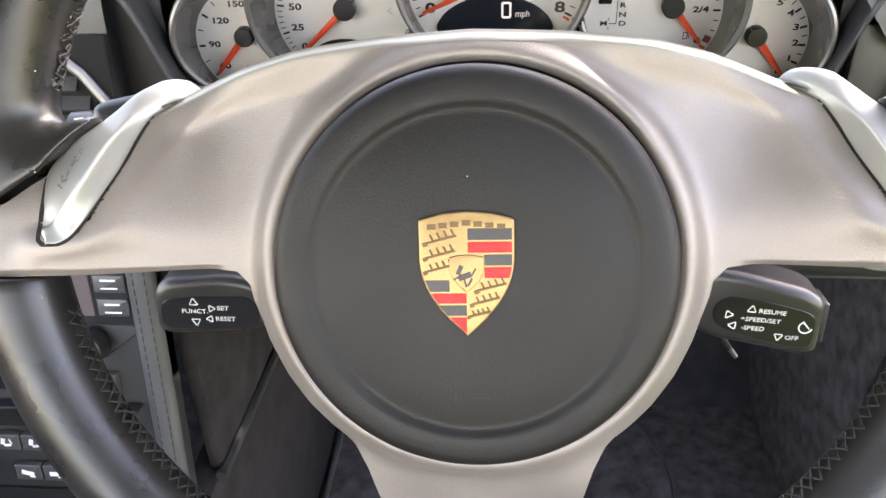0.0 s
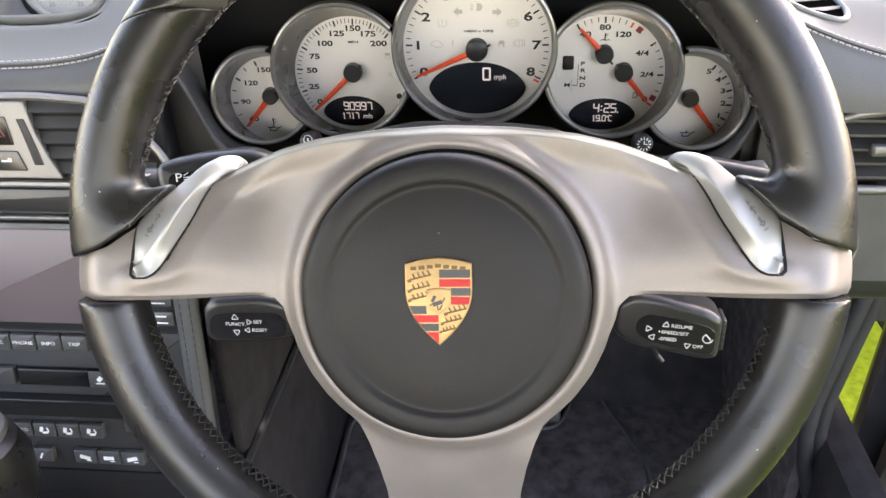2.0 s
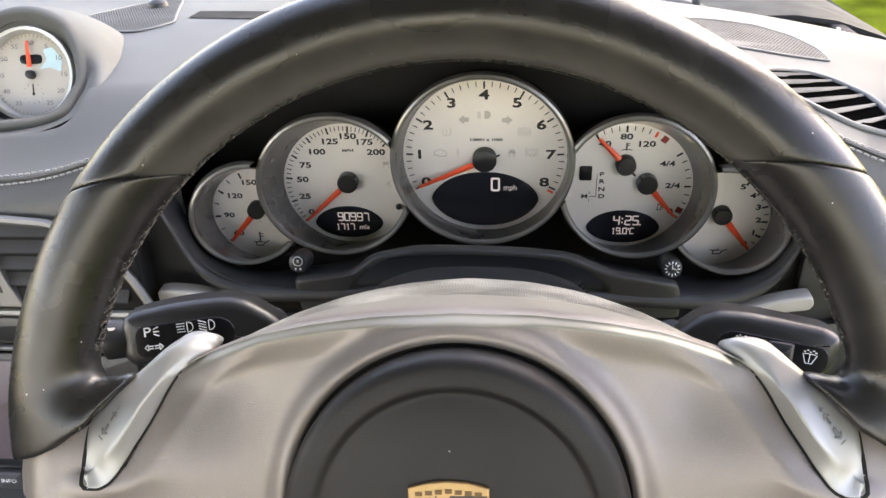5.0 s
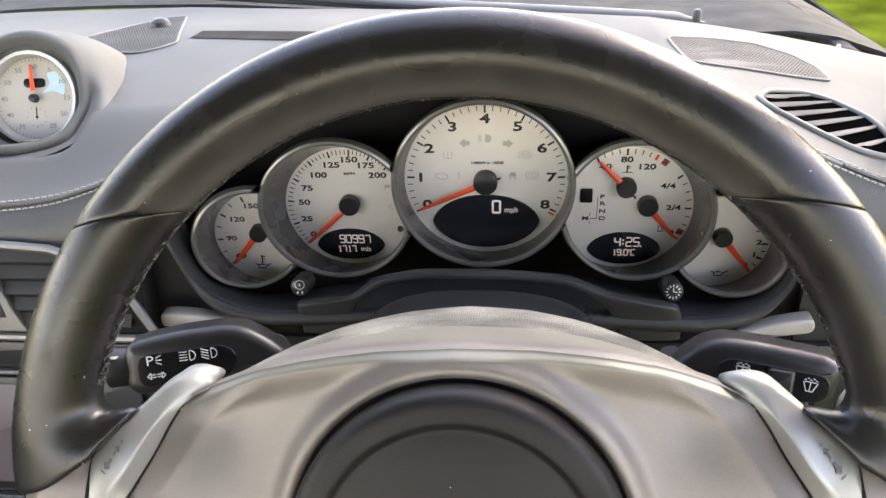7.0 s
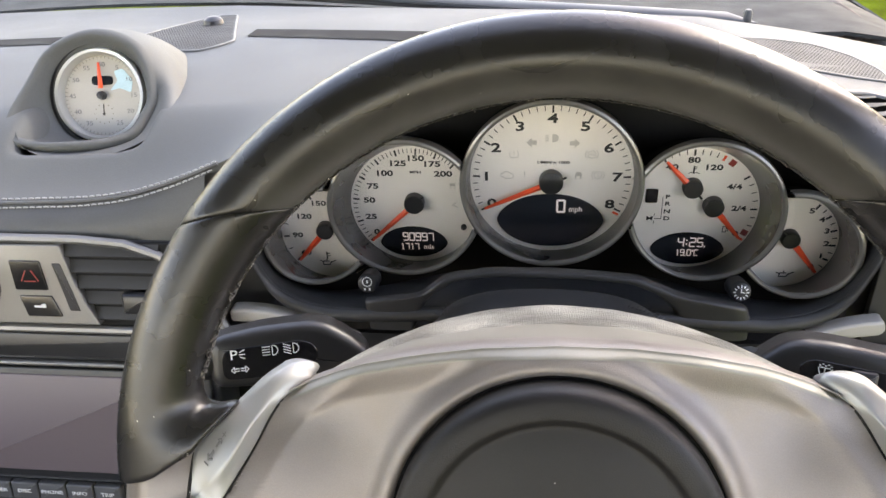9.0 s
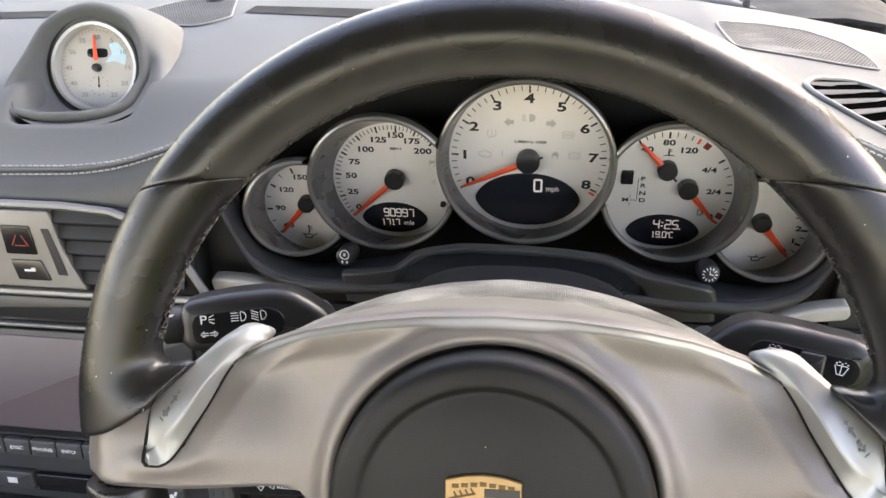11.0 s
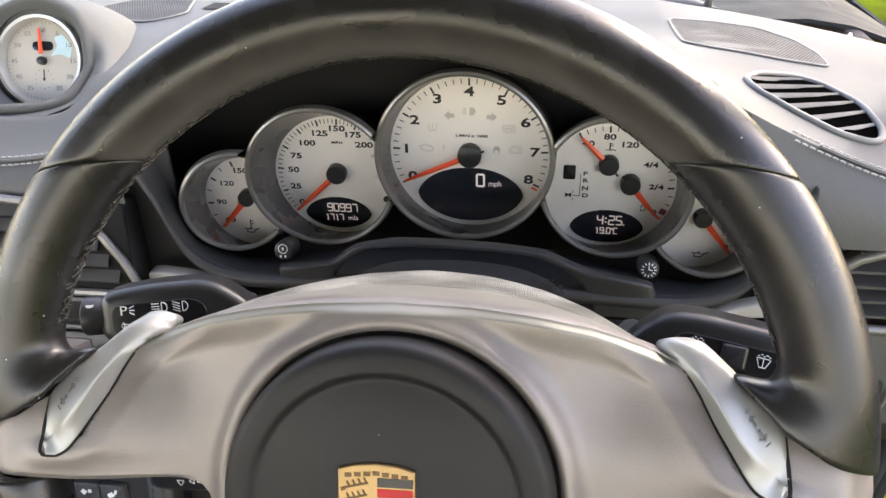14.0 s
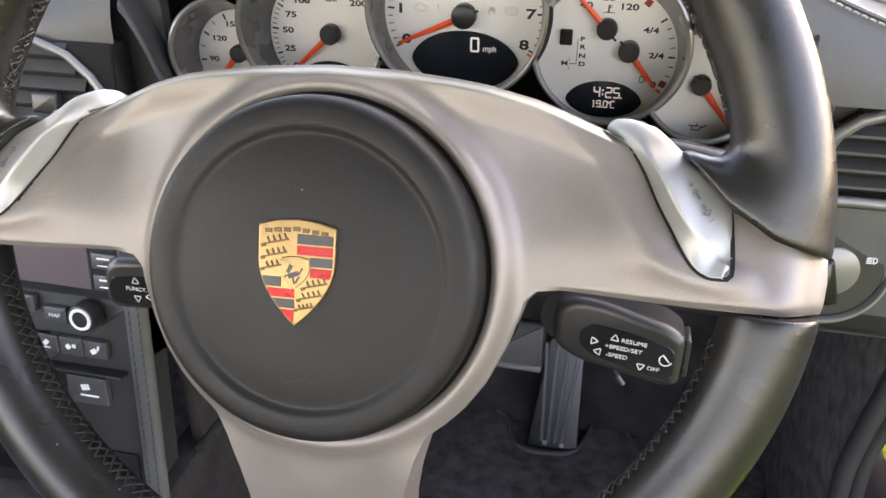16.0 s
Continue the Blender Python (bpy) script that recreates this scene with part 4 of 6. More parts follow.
for turned in (55.5, -23.8):
    part("reserve_mark", bars([radial(0, 0, 0.0440, 0.0044, turned, 0.0042)], 0.0003), DIM_RED, fuel, "dark red unlit warning field", pose(0, 0, 0.0006))
part("gear_window", box(-0.0041, 0.0041, -0.0052, 0.0052, 0, 0.0012, 0.0012), GLOSS_BLACK, fuel, "small black gear window", pose(-0.0257, 0.0104, 0.0003))
lcd = part("display", slab(lens(0.0250, 0.0119, 1.1), 0, 0.0010, 0.0005), LCD, fuel, "dark lens-shaped display", pose(0.0016, -0.0304, 0.0004))
part("readout", joined([bars(segments("4:25.", 0.0066, 0.0028, 0.0058), 0.0002), bars(segments("19.0\u00b0C", 0.0044, 0.0002, -0.0024, 0.15), 0.0002)]), LIT, lcd, "white digits", pose(0, 0, 0.0011))

# oil temperature and oil pressure
ticks, nums = [], []
for i in range(7):
    ticks.append(radial(0, 0, 0.0328, 0.0040 if i % 2 == 0 else 0.0032, 219.5 - 18.2 * i, 0.0013 if i % 2 == 0 else 0.0006))
for word, x, y in (("60", -0.0185, -0.0148), ("90", -0.0228, -0.0008), ("120", -0.0168, 0.0139), ("150", -0.0055, 0.0240)):
    nums.append((word, x, y, 0))
ticks += oil_can(-0.0034, -0.0226) + [(-0.0038, -0.0168, 0.0060, 0.0009, 90), (-0.0024, -0.0150, 0.0020, 0.0005, 0), (-0.0024, -0.0170, 0.0020, 0.0005, 0)]
gauge("small oil temperature gauge", (-0.1498, 0.6005), 0.2350, (-0.1499, 0.6132), 0.2082, 0.0360, 0.0342, [(-0.0020, 0.0050, 0.0060, 229, 0.0310)], ticks, nums, 0.0050, yaw=18, tip=1, hole=(-0.0944, 0.6267, 0.2211, 0.0490, 0.398, 0.15))
ticks, nums = [], []
for i in range(11):
    ticks.append(radial(0, 0, 0.0332, 0.0040 if i % 2 == 0 else 0.0030, -43 + 10 * i, 0.0013 if i % 2 == 0 else 0.0006))
for k in range(6):
    x, y = at(0, 0, 0.0272, -41 + 20 * k)
    nums.append((str(k), x, y, 0))
ticks += oil_can(0.0052, -0.0243)
gauge("small oil pressure gauge", (0.1520, 0.5998), 0.2350, (0.1521, 0.6125), 0.2062, 0.0360, 0.0342, [(0.0030, 0.0045, 0.0060, -51, 0.0310)], ticks, nums, 0.0050, yaw=-19, tip=2, hole=(0.0976, 0.6267, 0.2217, 0.0468, 0.422, 0.08))


# ---- dashboard ----
EDGE_X = [0, 0.10, 0.14, 0.175, 0.207, 0.245, 0.286, 0.40, 0.95]
EDGE_Z = [0.728, 0.715, 0.702, 0.682, 0.668, 0.652, 0.642, 0.638, 0.630]
EDGE_Y = 0.200
GLASS_X = [-0.95, -0.69, -0.35, -0.146, 0.135, 0.23, 0.30, 0.34, 0.46]
GLASS_Y = [0.66, 0.69, 0.662, 0.609, 0.516, 0.516, 0.505, 0.490, 0.440]      # where the windscreen meets the dashboard


def dash_edge(x):
    return EDGE_Y, sum(table(EDGE_X, EDGE_Z, abs(x) + d) for d in (-0.024, -0.012, 0, 0.012, 0.024)) / 5


def dash_z(x, y):
    ye, ze = dash_edge(x)
    top = table([-0.95, -0.55, -0.33, 0.0, 0.14, 0.20, 0.26, 0.33, 0.45], [0.650, 0.668, 0.674, 0.682, 0.680, 0.671, 0.661, 0.648, 0.628], x)
    top += 0.040 * math.exp(-(x / 0.13) ** 2) * (1 - smooth((y - 0.26) / 0.16)) - 0.012 * smooth((y - 0.45) / 0.2)
    return ze + (top - ze) * smooth((y - ye) / 0.085)


def pad_z(x, y):
    """The top pad with the hollow in front of the stopwatch."""
    return dash_z(x, y) - 0.042 * math.exp(-((x + 0.327) / 0.044) ** 8 - ((y - 0.282) / 0.033) ** 8)


def pad_slice(x, n=90):
    """One closed cut through the top pad, upper and lower skin."""
    ys = [EDGE_Y + (table(GLASS_X, GLASS_Y, x) - EDGE_Y) * i / n for i in range(n + 1)]
    return [(x, y, pad_z(x, y)) for y in ys] + [(x, y, pad_z(x, y) - 0.004) for y in reversed(ys)]


dash = thing("dashboard", "grey leather dashboard with pale double stitching and black lower fascia", "dashboard")
VENT_TOP = [(0.177, 0.280), (0.190, 0.305), (0.217, 0.321), (0.236, 0.315), (0.252, 0.287), (0.257, 0.253), (0.253, 0.241), (0.245, 0.235), (0.224, 0.233), (0.201, 0.242), (0.181, 0.260)]
vo = resample(rounded(VENT_TOP, 0.008, 4), 0.004)
pad = rings([pad_slice(x, 110) for x in np.linspace(-0.95, 0.41, 380)])
opening = [f for f in pad.faces if len(f.verts) == 4 and within(vo, *f.calc_center_median().xy)]
bmesh.ops.delete(pad, geom=opening, context="FACES")
part("top_pad", pad, DASH_LEATHER, dash, "grey grained leather top pad", angle=70)


def FASCIA(x, z, lift=0.0):
    """The centre fascia's plane leans: its foot is nearer to the seats."""
    return x, 0.0706 + 0.177 * z - lift, z


def face_fn(x0, x1):
    def fn(s, t):
        x = x0 + (x1 - x0) * s + (0.045 * t * (1 - s) if x0 > 0 else 0.0)
        ye, ze = dash_edge(x)
        z1 = 0.622 if x0 < 0 else 0.6135
        yb = FASCIA(x, z1)[1] + 0.004
        a = t * math.pi / 2
        return x, ye + (yb - ye) * t - 0.004 * math.sin(t * math.pi), ze + (z1 - ze) * t
    return fn


part("front_band", sheet(face_fn(-0.95, -0.214), 90, 8), DARK_LEATHER, dash, "dark leather band under the stitching", angle=70)
part("front_band", sheet(face_fn(0.165, 0.41), 40, 8), DARK_LEATHER, dash, "dark leather band under the stitching", angle=70)


def stitch_row(x0, x1, inset_y, pitch=0.0048):
    out, x = [], x0
    prev = None
    acc = 0.0
    pts = []
    steps = 600
    for i in range(steps + 1):
        x = x0 + (x1 - x0) * i / steps
        ye, ze = dash_edge(x)
        y = ye + inset_y
        p = Vector((x, y, dash_z(x, y) + 0.0007 if inset_y >= 0 else ze + inset_y * 0.5))
        if prev is not None:
            acc += (p - prev).length
        pts.append((acc, p))
        prev = p
    k = 0
    d = 0.0
    arr = [a for a, _ in pts]
    def where(a):
        return Vector([float(np.interp(a, arr, [q[i] for _, q in pts])) for i in range(3)])
    while d + pitch < acc:
        a, b = where(d), where(d + pitch * 0.68)
        out.append(tube([a, (a + b) / 2 + Vector((0, -0.0002, 0.0004)), b], 0.00055, 5))
        d += pitch
    return joined(out)


for x0, x1 in ((-0.50, -0.205), (0.190, 0.40)):
    part("stitching", stitch_row(x0, x1, 0.0045), PALE_THREAD, dash, "pale grey stitch row")
    part("stitching", stitch_row(x0, x1, -0.0034), PALE_THREAD, dash, "pale grey stitch row")


def welt(x0, x1):
    return tube([(x, dash_edge(x)[0] - 0.0003, dash_edge(x)[1] + 0.0002) for x in np.linspace(x0, x1, 80)], 0.0014, 6)


part("welt", welt(-0.95, -0.205), DARK_LEATHER, dash)
part("welt", welt(0.205, 0.40), DARK_LEATHER, dash)

# flat dark strips on the top pad for the shade in the defroster slots, either side of the centre loudspeaker
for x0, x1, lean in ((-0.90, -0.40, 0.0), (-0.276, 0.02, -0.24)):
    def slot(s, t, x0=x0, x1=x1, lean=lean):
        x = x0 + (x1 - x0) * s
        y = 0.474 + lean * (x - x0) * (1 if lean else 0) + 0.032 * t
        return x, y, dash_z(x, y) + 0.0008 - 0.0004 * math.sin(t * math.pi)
    part("defroster_slot", sheet(slot, 30, 6), CAVE, dash, "flat dark strip for the shade in a defroster slot")


def grille(name, corners, label, knob=None):
    """A perforated loudspeaker cover lying on the top pad, with a raised pale rim."""
    o = rounded(corners, 0.006, 4)
    o = resample(o, 0.006)
    c = (sum(p[0] for p in o) / len(o), sum(p[1] for p in o) / len(o))
    rows = []
    for k in (1.0, 0.92, 0.84, 0.76, 0.68, 0.6, 0.5, 0.4, 0.3, 0.2, 0.1, 0.02):
        rows.append([(c[0] + (x - c[0]) * k, c[1] + (y - c[1]) * k, dash_z(c[0] + (x - c[0]) * k, c[1] + (y - c[1]) * k) + 0.0010) for x, y in o])
    t = thing(name, label, "speaker grille")
    part("cover", rings(rows), GRILLE, t, "perforated grey plastic cover")
    loop = [(x, y, dash_z(x, y) + 0.0008) for x, y in o]
    part("rim", tube(loop + loop[:2], 0.0010, 6), PALE_TRIM, t, "thin pale rim")
    holes = []
    xs, ys = [p[0] for p in corners], [p[1] for p in corners]
    poly = corners
    def inside(px, py):
        r = False
        for (x0, y0), (x1, y1) in zip(poly, poly[1:] + poly[:1]):
            if (y0 > py) != (y1 > py) and px < (x1 - x0) * (py - y0) / (y1 - y0) + x0:
                r = not r
        return r
    verts, faces = [], []
    step = 0.0026
    row = 0
    y = min(ys)
    while y < max(ys):
        x = min(xs) + (step / 2 if row % 2 else 0)
        while x < max(xs):
            if all(inside(x + dx, y + dy) for dx, dy in ((0.002, 0), (-0.002, 0), (0, 0.002), (0, -0.002))):
                z = dash_z(x, y) + 0.0016
                b = len(verts)
                verts += [(x + 0.00072 * math.cos(a), y + 0.00095 * math.sin(a), z) for a in (0, 1.05, 2.09, 3.14, 4.19, 5.24)]
                faces.append(tuple(range(b, b + 6)))
            x += step
        y += step * 0.95
        row += 1
    me = bpy.data.meshes.new("perforation")
    me.from_pydata(verts, [], faces)
    ob = part("perforation", me, GRILLE_DARK, t)
    ob["kind"] = "stuff"
    return t


centre_grille = grille("speaker_grille", [(-0.390, 0.486), (-0.368, 0.560), (-0.350, 0.600), (-0.330, 0.603), (-0.282, 0.458), (-0.292, 0.440), (-0.305, 0.427), (-0.333, 0.430), (-0.36, 0.452)], "grey perforated loudspeaker cover in the dashboard top")
part("sensor", lathe([(0, 0.008), (0.005, 0.0075), (0.009, 0.005), (0.0105, 0)], 24), SATIN_BLACK, centre_grille, "small dark sun sensor dome", pose(-0.334, 0.544, dash_z(-0.334, 0.544) + 0.001))
grille("speaker_grille", [(0.145, 0.434), (0.183, 0.447), (0.220, 0.450), (0.245, 0.430), (0.256, 0.400), (0.256, 0.368), (0.226, 0.364), (0.184, 0.362), (0.147, 0.354)], "grey perforated loudspeaker cover near the windscreen")


# defroster vent in the top pad by the right pillar
def on_pad(x, y, lift):
    return x, y, dash_z(x, y) + lift


vent = thing("air_vent", "oval black air vent with slats in the dashboard top", "air vent")
# well coloured near-black for the shade between the slats
part("well", rings([[on_pad(x, y, 0.0006) for x, y in vo], [on_pad(x, y, -0.016) for x, y in inset(vo, 0.001)], [on_pad(x, y, -0.018) for x, y in inset(vo, 0.012)]]), VENT_SHADE, vent)
loop = [on_pad(x, y, 0.0008) for x, y in vo]
part("frame", tube(loop + loop[:2], 0.0022, 10), PALE_TRIM, vent, "rounded pale grey frame")
for i in range(6):
    hits = []
    edge = inset(vo, 0.001)
    side = [y - (0.229 + 0.0163 * i + 0.75 * (x - 0.215)) for x, y in edge]
    for (p, q, d, e) in zip(edge, edge[1:] + edge[:1], side, side[1:] + side[:1]):
        if (d > 0) != (e > 0):
            f = d / (d - e)
            hits.append((p[0] + (q[0] - p[0]) * f, p[1] + (q[1] - p[1]) * f))
    a, b = min(hits), max(hits)
    pa, pb = Vector(on_pad(*a, 0.0010)), Vector(on_pad(*b, 0.0010))
    rows = []
    for k in (0.0, 0.15, 0.5, 0.85, 1.0):
        p, w = pa.lerp(pb, k), 0.62 - 0.40 * k
        rows.append([p + Vector((0, -0.0030 * w, -0.0034 * w)), p + Vector((0, -0.0030 * w, -0.0022 * w)), p + Vector((0, 0.0024 * w, 0.0008)), p + Vector((0, 0.0024 * w, -0.0004))])
    part("slat", rings(rows), GREY_PLASTIC, vent, "grey tilted slat")

# binnacle: black cave behind and below the gauges
def cave_fn(s, t):
    x = -0.225 + 0.45 * s
    ye, ze = dash_edge(x)
    y = ye + 0.003 + (0.290 - ye) * t
    return x, y, dash_z(x, max(ye, y - 0.01)) - 0.004 - 0.010 * t - 0.030 * smooth((x - 0.150) / 0.03) * smooth((y - 0.212) / 0.012)
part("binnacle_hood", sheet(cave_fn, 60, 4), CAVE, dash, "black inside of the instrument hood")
for sign in (-1, 1):
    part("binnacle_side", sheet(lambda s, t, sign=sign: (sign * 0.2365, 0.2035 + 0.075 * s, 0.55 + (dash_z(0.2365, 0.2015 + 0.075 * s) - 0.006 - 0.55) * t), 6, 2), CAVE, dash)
for sign in (-1, 1):
    part("binnacle_cheek", sheet(lambda s, t, sign=sign: (sign * (0.1895 + 0.048 * s), 0.2065 - 0.004 * s, 0.545 + (dash_edge(0.1895 + 0.048 * s)[1] - 0.004 - 0.545) * t), 10, 8), MATTE_BLACK, dash, "black cheek beside the gauges")
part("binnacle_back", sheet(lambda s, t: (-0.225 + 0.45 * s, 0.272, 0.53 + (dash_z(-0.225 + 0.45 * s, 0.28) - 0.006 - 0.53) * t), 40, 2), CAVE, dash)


LEDGE_X = [0, 0.06, 0.10, 0.121, 0.139, 0.156, 0.166, 0.1744, 0.1800, 0.1838, 0.1887, 0.195, 0.205]
LEDGE_Z = [0.574, 0.574, 0.572, 0.5713, 0.5712, 0.5743, 0.5785, 0.5843, 0.591, 0.598, 0.6140, 0.632, 0.652]


def shelf_fn(s, t):
    """The two-tier black ledge that runs under the gauges and curves up at both ends."""
    x = -0.205 + 0.410 * s
    k = abs(x)
    z0 = (table(LEDGE_X, LEDGE_Z, k - 0.003) + table(LEDGE_X, LEDGE_Z, k) + table(LEDGE_X, LEDGE_Z, k + 0.003)) / 3
    y0 = 0.188
    y1, z1 = table([0, 0.06, 0.11, 0.16, 0.205], [0.245, 0.240, 0.224, 0.214, 0.214], k), z0 - table([0, 0.11, 0.15, 0.19, 0.205], [0.002, 0.004, 0.006, 0.004, 0.0], k)
    lip = [(0.016, -0.0105), (0.002, -0.0100), (-0.0030, -0.0085), (-0.0048, -0.0055), (-0.0042, -0.0022), (-0.0022, -0.0004), (0.0002, 0.0000), (0.0014, -0.0008), (0.0024, -0.0004)]
    if t < 0.4:
        u = t / 0.4 * (len(lip) - 1)
        i = min(len(lip) - 2, int(u))
        f = u - i
        return x, y0 + lip[i][0] * (1 - f) + lip[i + 1][0] * f, z0 + lip[i][1] * (1 - f) + lip[i + 1][1] * f
    u = (t - 0.4) / 0.6
    return x, y0 + 0.0024 + (y1 - y0 - 0.0024) * u, z0 - 0.0004 + (z1 - z0) * u ** 1.3
part("gauge_ledge", sheet(shelf_fn, 140, 40), MATTE_BLACK, dash, "black moulded ledge below the gauges", angle=50)


ARCH_IN = [(-0.0868, 0.5560), (-0.0823, 0.5683), (-0.0768, 0.5785), (-0.0700, 0.5877), (-0.0556, 0.5958), (-0.0302, 0.5982), (0.0, 0.5982), (0.0266, 0.5975), (0.0511, 0.5950), (0.0653, 0.5892), (0.0769, 0.5778), (0.0834, 0.5652), (0.0868, 0.5550)]
ARCH_OUT = [(-0.1165, 0.5560), (-0.1178, 0.5680), (-0.1185, 0.5785), (-0.0830, 0.5825), (-0.0660, 0.5965), (-0.0380, 0.6022), (0.0, 0.6024), (0.0300, 0.6012), (0.0560, 0.5985), (0.0820, 0.5870), (0.1220, 0.5800), (0.1258, 0.5700), (0.1255, 0.5550)]


def arch_fn(s, t):
    """The black bridge between the ledge and the steering column: a front face with rolled edges."""
    ks = np.linspace(0, 1, len(ARCH_IN))
    i, o = (Vector([sum(float(np.interp(min(1, max(0, s + d)), ks, [p[k] for p in pts])) for d in (-0.012, 0, 0.012)) / 3 for k in (0, 1)]) for pts in (ARCH_IN, ARCH_OUT))
    across = [(0.0, 0.009), (0.0, 0.006), (0.02, 0.0022), (0.07, 0.0004), (0.14, 0.0), (0.5, -0.0004), (0.86, 0.0), (0.93, 0.0005), (0.98, 0.0014), (1.0, 0.003), (1.0, 0.006)]
    u = t * (len(across) - 1)
    k = min(len(across) - 2, int(u))
    f = u - k
    w, back = across[k][0] * (1 - f) + across[k + 1][0] * f, across[k][1] * (1 - f) + across[k + 1][1] * f
    p = i.lerp(o, w)
    return p.x, 0.1855 + back + 0.10 * max(0.0, p.y - 0.585), p.y
part("arch", sheet(arch_fn, 120, 30), MATTE_BLACK, dash, "arched black bridge over the steering column", angle=60)

for x, label in ((-0.1185, "trip"), (0.1207, "clock")):
    knob = thing("push_button", "small round black push button with white " + label + " symbol", "button", pose(x, 0.2000, 0.5828, 74, 0, 0), "cluster buttons")
    part("stem", lathe([(0.0066, -0.016), (0.0068, -0.003), (0.0062, -0.0005), (0.0056, 0.0), (0, 0.0003)], 36), SATIN_BLACK, knob)
    if label == "clock":
        dots = [(0.0040 * math.cos(radians(a)), 0.0040 * math.sin(radians(a)), 0.0016, 0.0007, a) for a in range(0, 360, 30)] + [(0.0, 0.0012, 0.0005, 0.0028, 0), (0.0011, 0.0, 0.0026, 0.0005, -20)]
    else:
        dots = [(0.0030 * math.cos(radians(a)), 0.0016 + 0.0030 * math.sin(radians(a)), 0.0018, 0.0005, a + 90) for a in range(0, 360, 36)] + [(0, 0.0016, 0.0022, 0.0005, 60), (0, 0.0016, 0.0022, 0.0005, -60), (-0.0016, -0.0036, 0.0012, 0.0016, 0), (0.0016, -0.0036, 0.0012, 0.0016, 0)]
    part("symbol", bars(dots, 0.0002), WHITE, knob, "", pose(0, 0, 0.0005))

# silver strips either side of the column, tapering towards it
for outline in ([(-0.2085, 0.5630), (-0.2085, 0.5722), (-0.2000, 0.5732), (-0.1844, 0.5722), (-0.1620, 0.5672), (-0.1560, 0.5645), (-0.1640, 0.5625)],
                [(0.2005, 0.5662), (0.2030, 0.5700), (0.2010, 0.5768), (0.1900, 0.5752), (0.1801, 0.5727), (0.1640, 0.5668), (0.1580, 0.5635), (0.1756, 0.5622)]):
    part("silver_strip", slab(resample(rounded(outline, 0.003, 4), 0.002), -0.010, 0.0, 0.0020, 4), STRIP_SATIN, dash, "short satin silver strip", pose(0, 0.1800, 0, 90, 0, 0))

# ---- stopwatch on the dashboard ----
pod = thing("stopwatch_pod", "round stopwatch clock in a grey dashboard-top pod", "clock")
C = Vector((-0.3345, 0.3075, 0.6765))
PT = pose(*C, 66, 0, 3)


POD_A = [0, 45, 90, 135, 170, 205, 235, 270, 310, 335]
POD_RIM = [(0.0455, 0, 0.008), (0.034, 0.034, 0.005), (0, 0.0465, 0.004), (-0.035, 0.035, 0.005), (-0.052, 0.010, 0.011), (-0.064, -0.022, 0.028), (-0.046, -0.038, 0.043), (0, -0.0405, 0.047), (0.034, -0.034, 0.032), (0.043, -0.018, 0.017)]
POD_BASE = [(-0.273, 0.312, 0), (-0.290, 0.368, 0), (-0.324, 0.434, 0), (-0.366, 0.404, 0), (-0.386, 0.355, 0), (-0.391, 0.300, 0), (-0.372, 0.254, 0), (-0.334, 0.240, 0), (-0.287, 0.246, 0), (-0.266, 0.268, 0)]


def pod_fn(s, t):
    """An eye-shaped hood: clock edge, sunken surround, rolled rim, then out to the top pad."""
    a = 360 * s
    inner = PT @ Vector((0.0361 * math.cos(radians(a)), 0.0361 * math.sin(radians(a)), -0.002))
    local = loop_curve(POD_A, POD_RIM, a)
    local = Vector((local.x * 0.86, local.y * 0.88, local.z * 0.9))
    rim = PT @ local
    flat = Vector((local.x, local.y, 0)).normalized()
    roll = PT @ (local + flat * 0.0075 + Vector((0, 0, -0.0016)))
    base = loop_curve(POD_A, POD_BASE, a)
    base = Vector((base.x, base.y, dash_z(base.x, max(base.y, 0.206)) - 0.0015))
    if t < 0.3:
        return inner.lerp(rim, t / 0.3) + Vector((0, 0, -0.004 * math.sin(t / 0.3 * math.pi)))
    if t < 0.4:
        u = (t - 0.3) / 0.1
        return rim.lerp(roll, u) + (PT.to_3x3() @ Vector((0, 0, 0.0026 * math.sin(u * math.pi))))
    u = (t - 0.4) / 0.6
    knee = roll.lerp(base, 0.55) + Vector((0, 0, 0.014 * smooth(math.sin(radians(a)) + 0.9)))
    return (1 - u) ** 2 * roll + 2 * u * (1 - u) * knee + u * u * base


part("hood", sheet(pod_fn, 120, 40), DASH_LEATHER, pod, "grey leather-grained hood", angle=70)
clock = part("case", lathe([(0.0415, 0.002), (0.0405, -0.004), (0.0375, -0.006), (0.037, -0.012), (0.0, -0.012)], 72), SATIN_BLACK, pod, "", PT @ Matrix.Scale(0.907, 4))
part("bezel", lathe([(0.0385, -0.006), (0.0388, 0.000), (0.0375, 0.0025), (0.0350, 0.0022), (0.0335, -0.001), (0.0330, -0.006)], 80), CHROME, clock, "silver bezel")
part("dial", lathe([(0, -0.0058), (0.0335, -0.0058), (0.0335, -0.007)], 64), CLOCK_DIAL, clock, "silver-beige clock face")
mins = [("60", 0, 0.0255, 0)] + [(str(5 * k), *at(0, 0, 0.0262, 90 - 30 * k), 0) for k in (1, 2, 3, 4, 5, 7, 8, 9, 10, 11)]
part("numerals", writing([(s, 0.0052, x, y, 0) for s, x, y, _ in mins], 1.2), PRINT_GREY, clock, "", pose(0, 0, -0.0056))
part("scale", bars([radial(0, 0, 0.0328, 0.0022, 6 * i, 0.0004) for i in range(60)], 0.0002), PRINT_GREY, clock, "", pose(0, 0, -0.0056))
part("window", box(-0.0092, 0.0092, -0.0038, 0.0038, 0, 0.0006, 0.0034), LCD, clock, "dark digit window", pose(0.0, 0.0125, -0.0058))
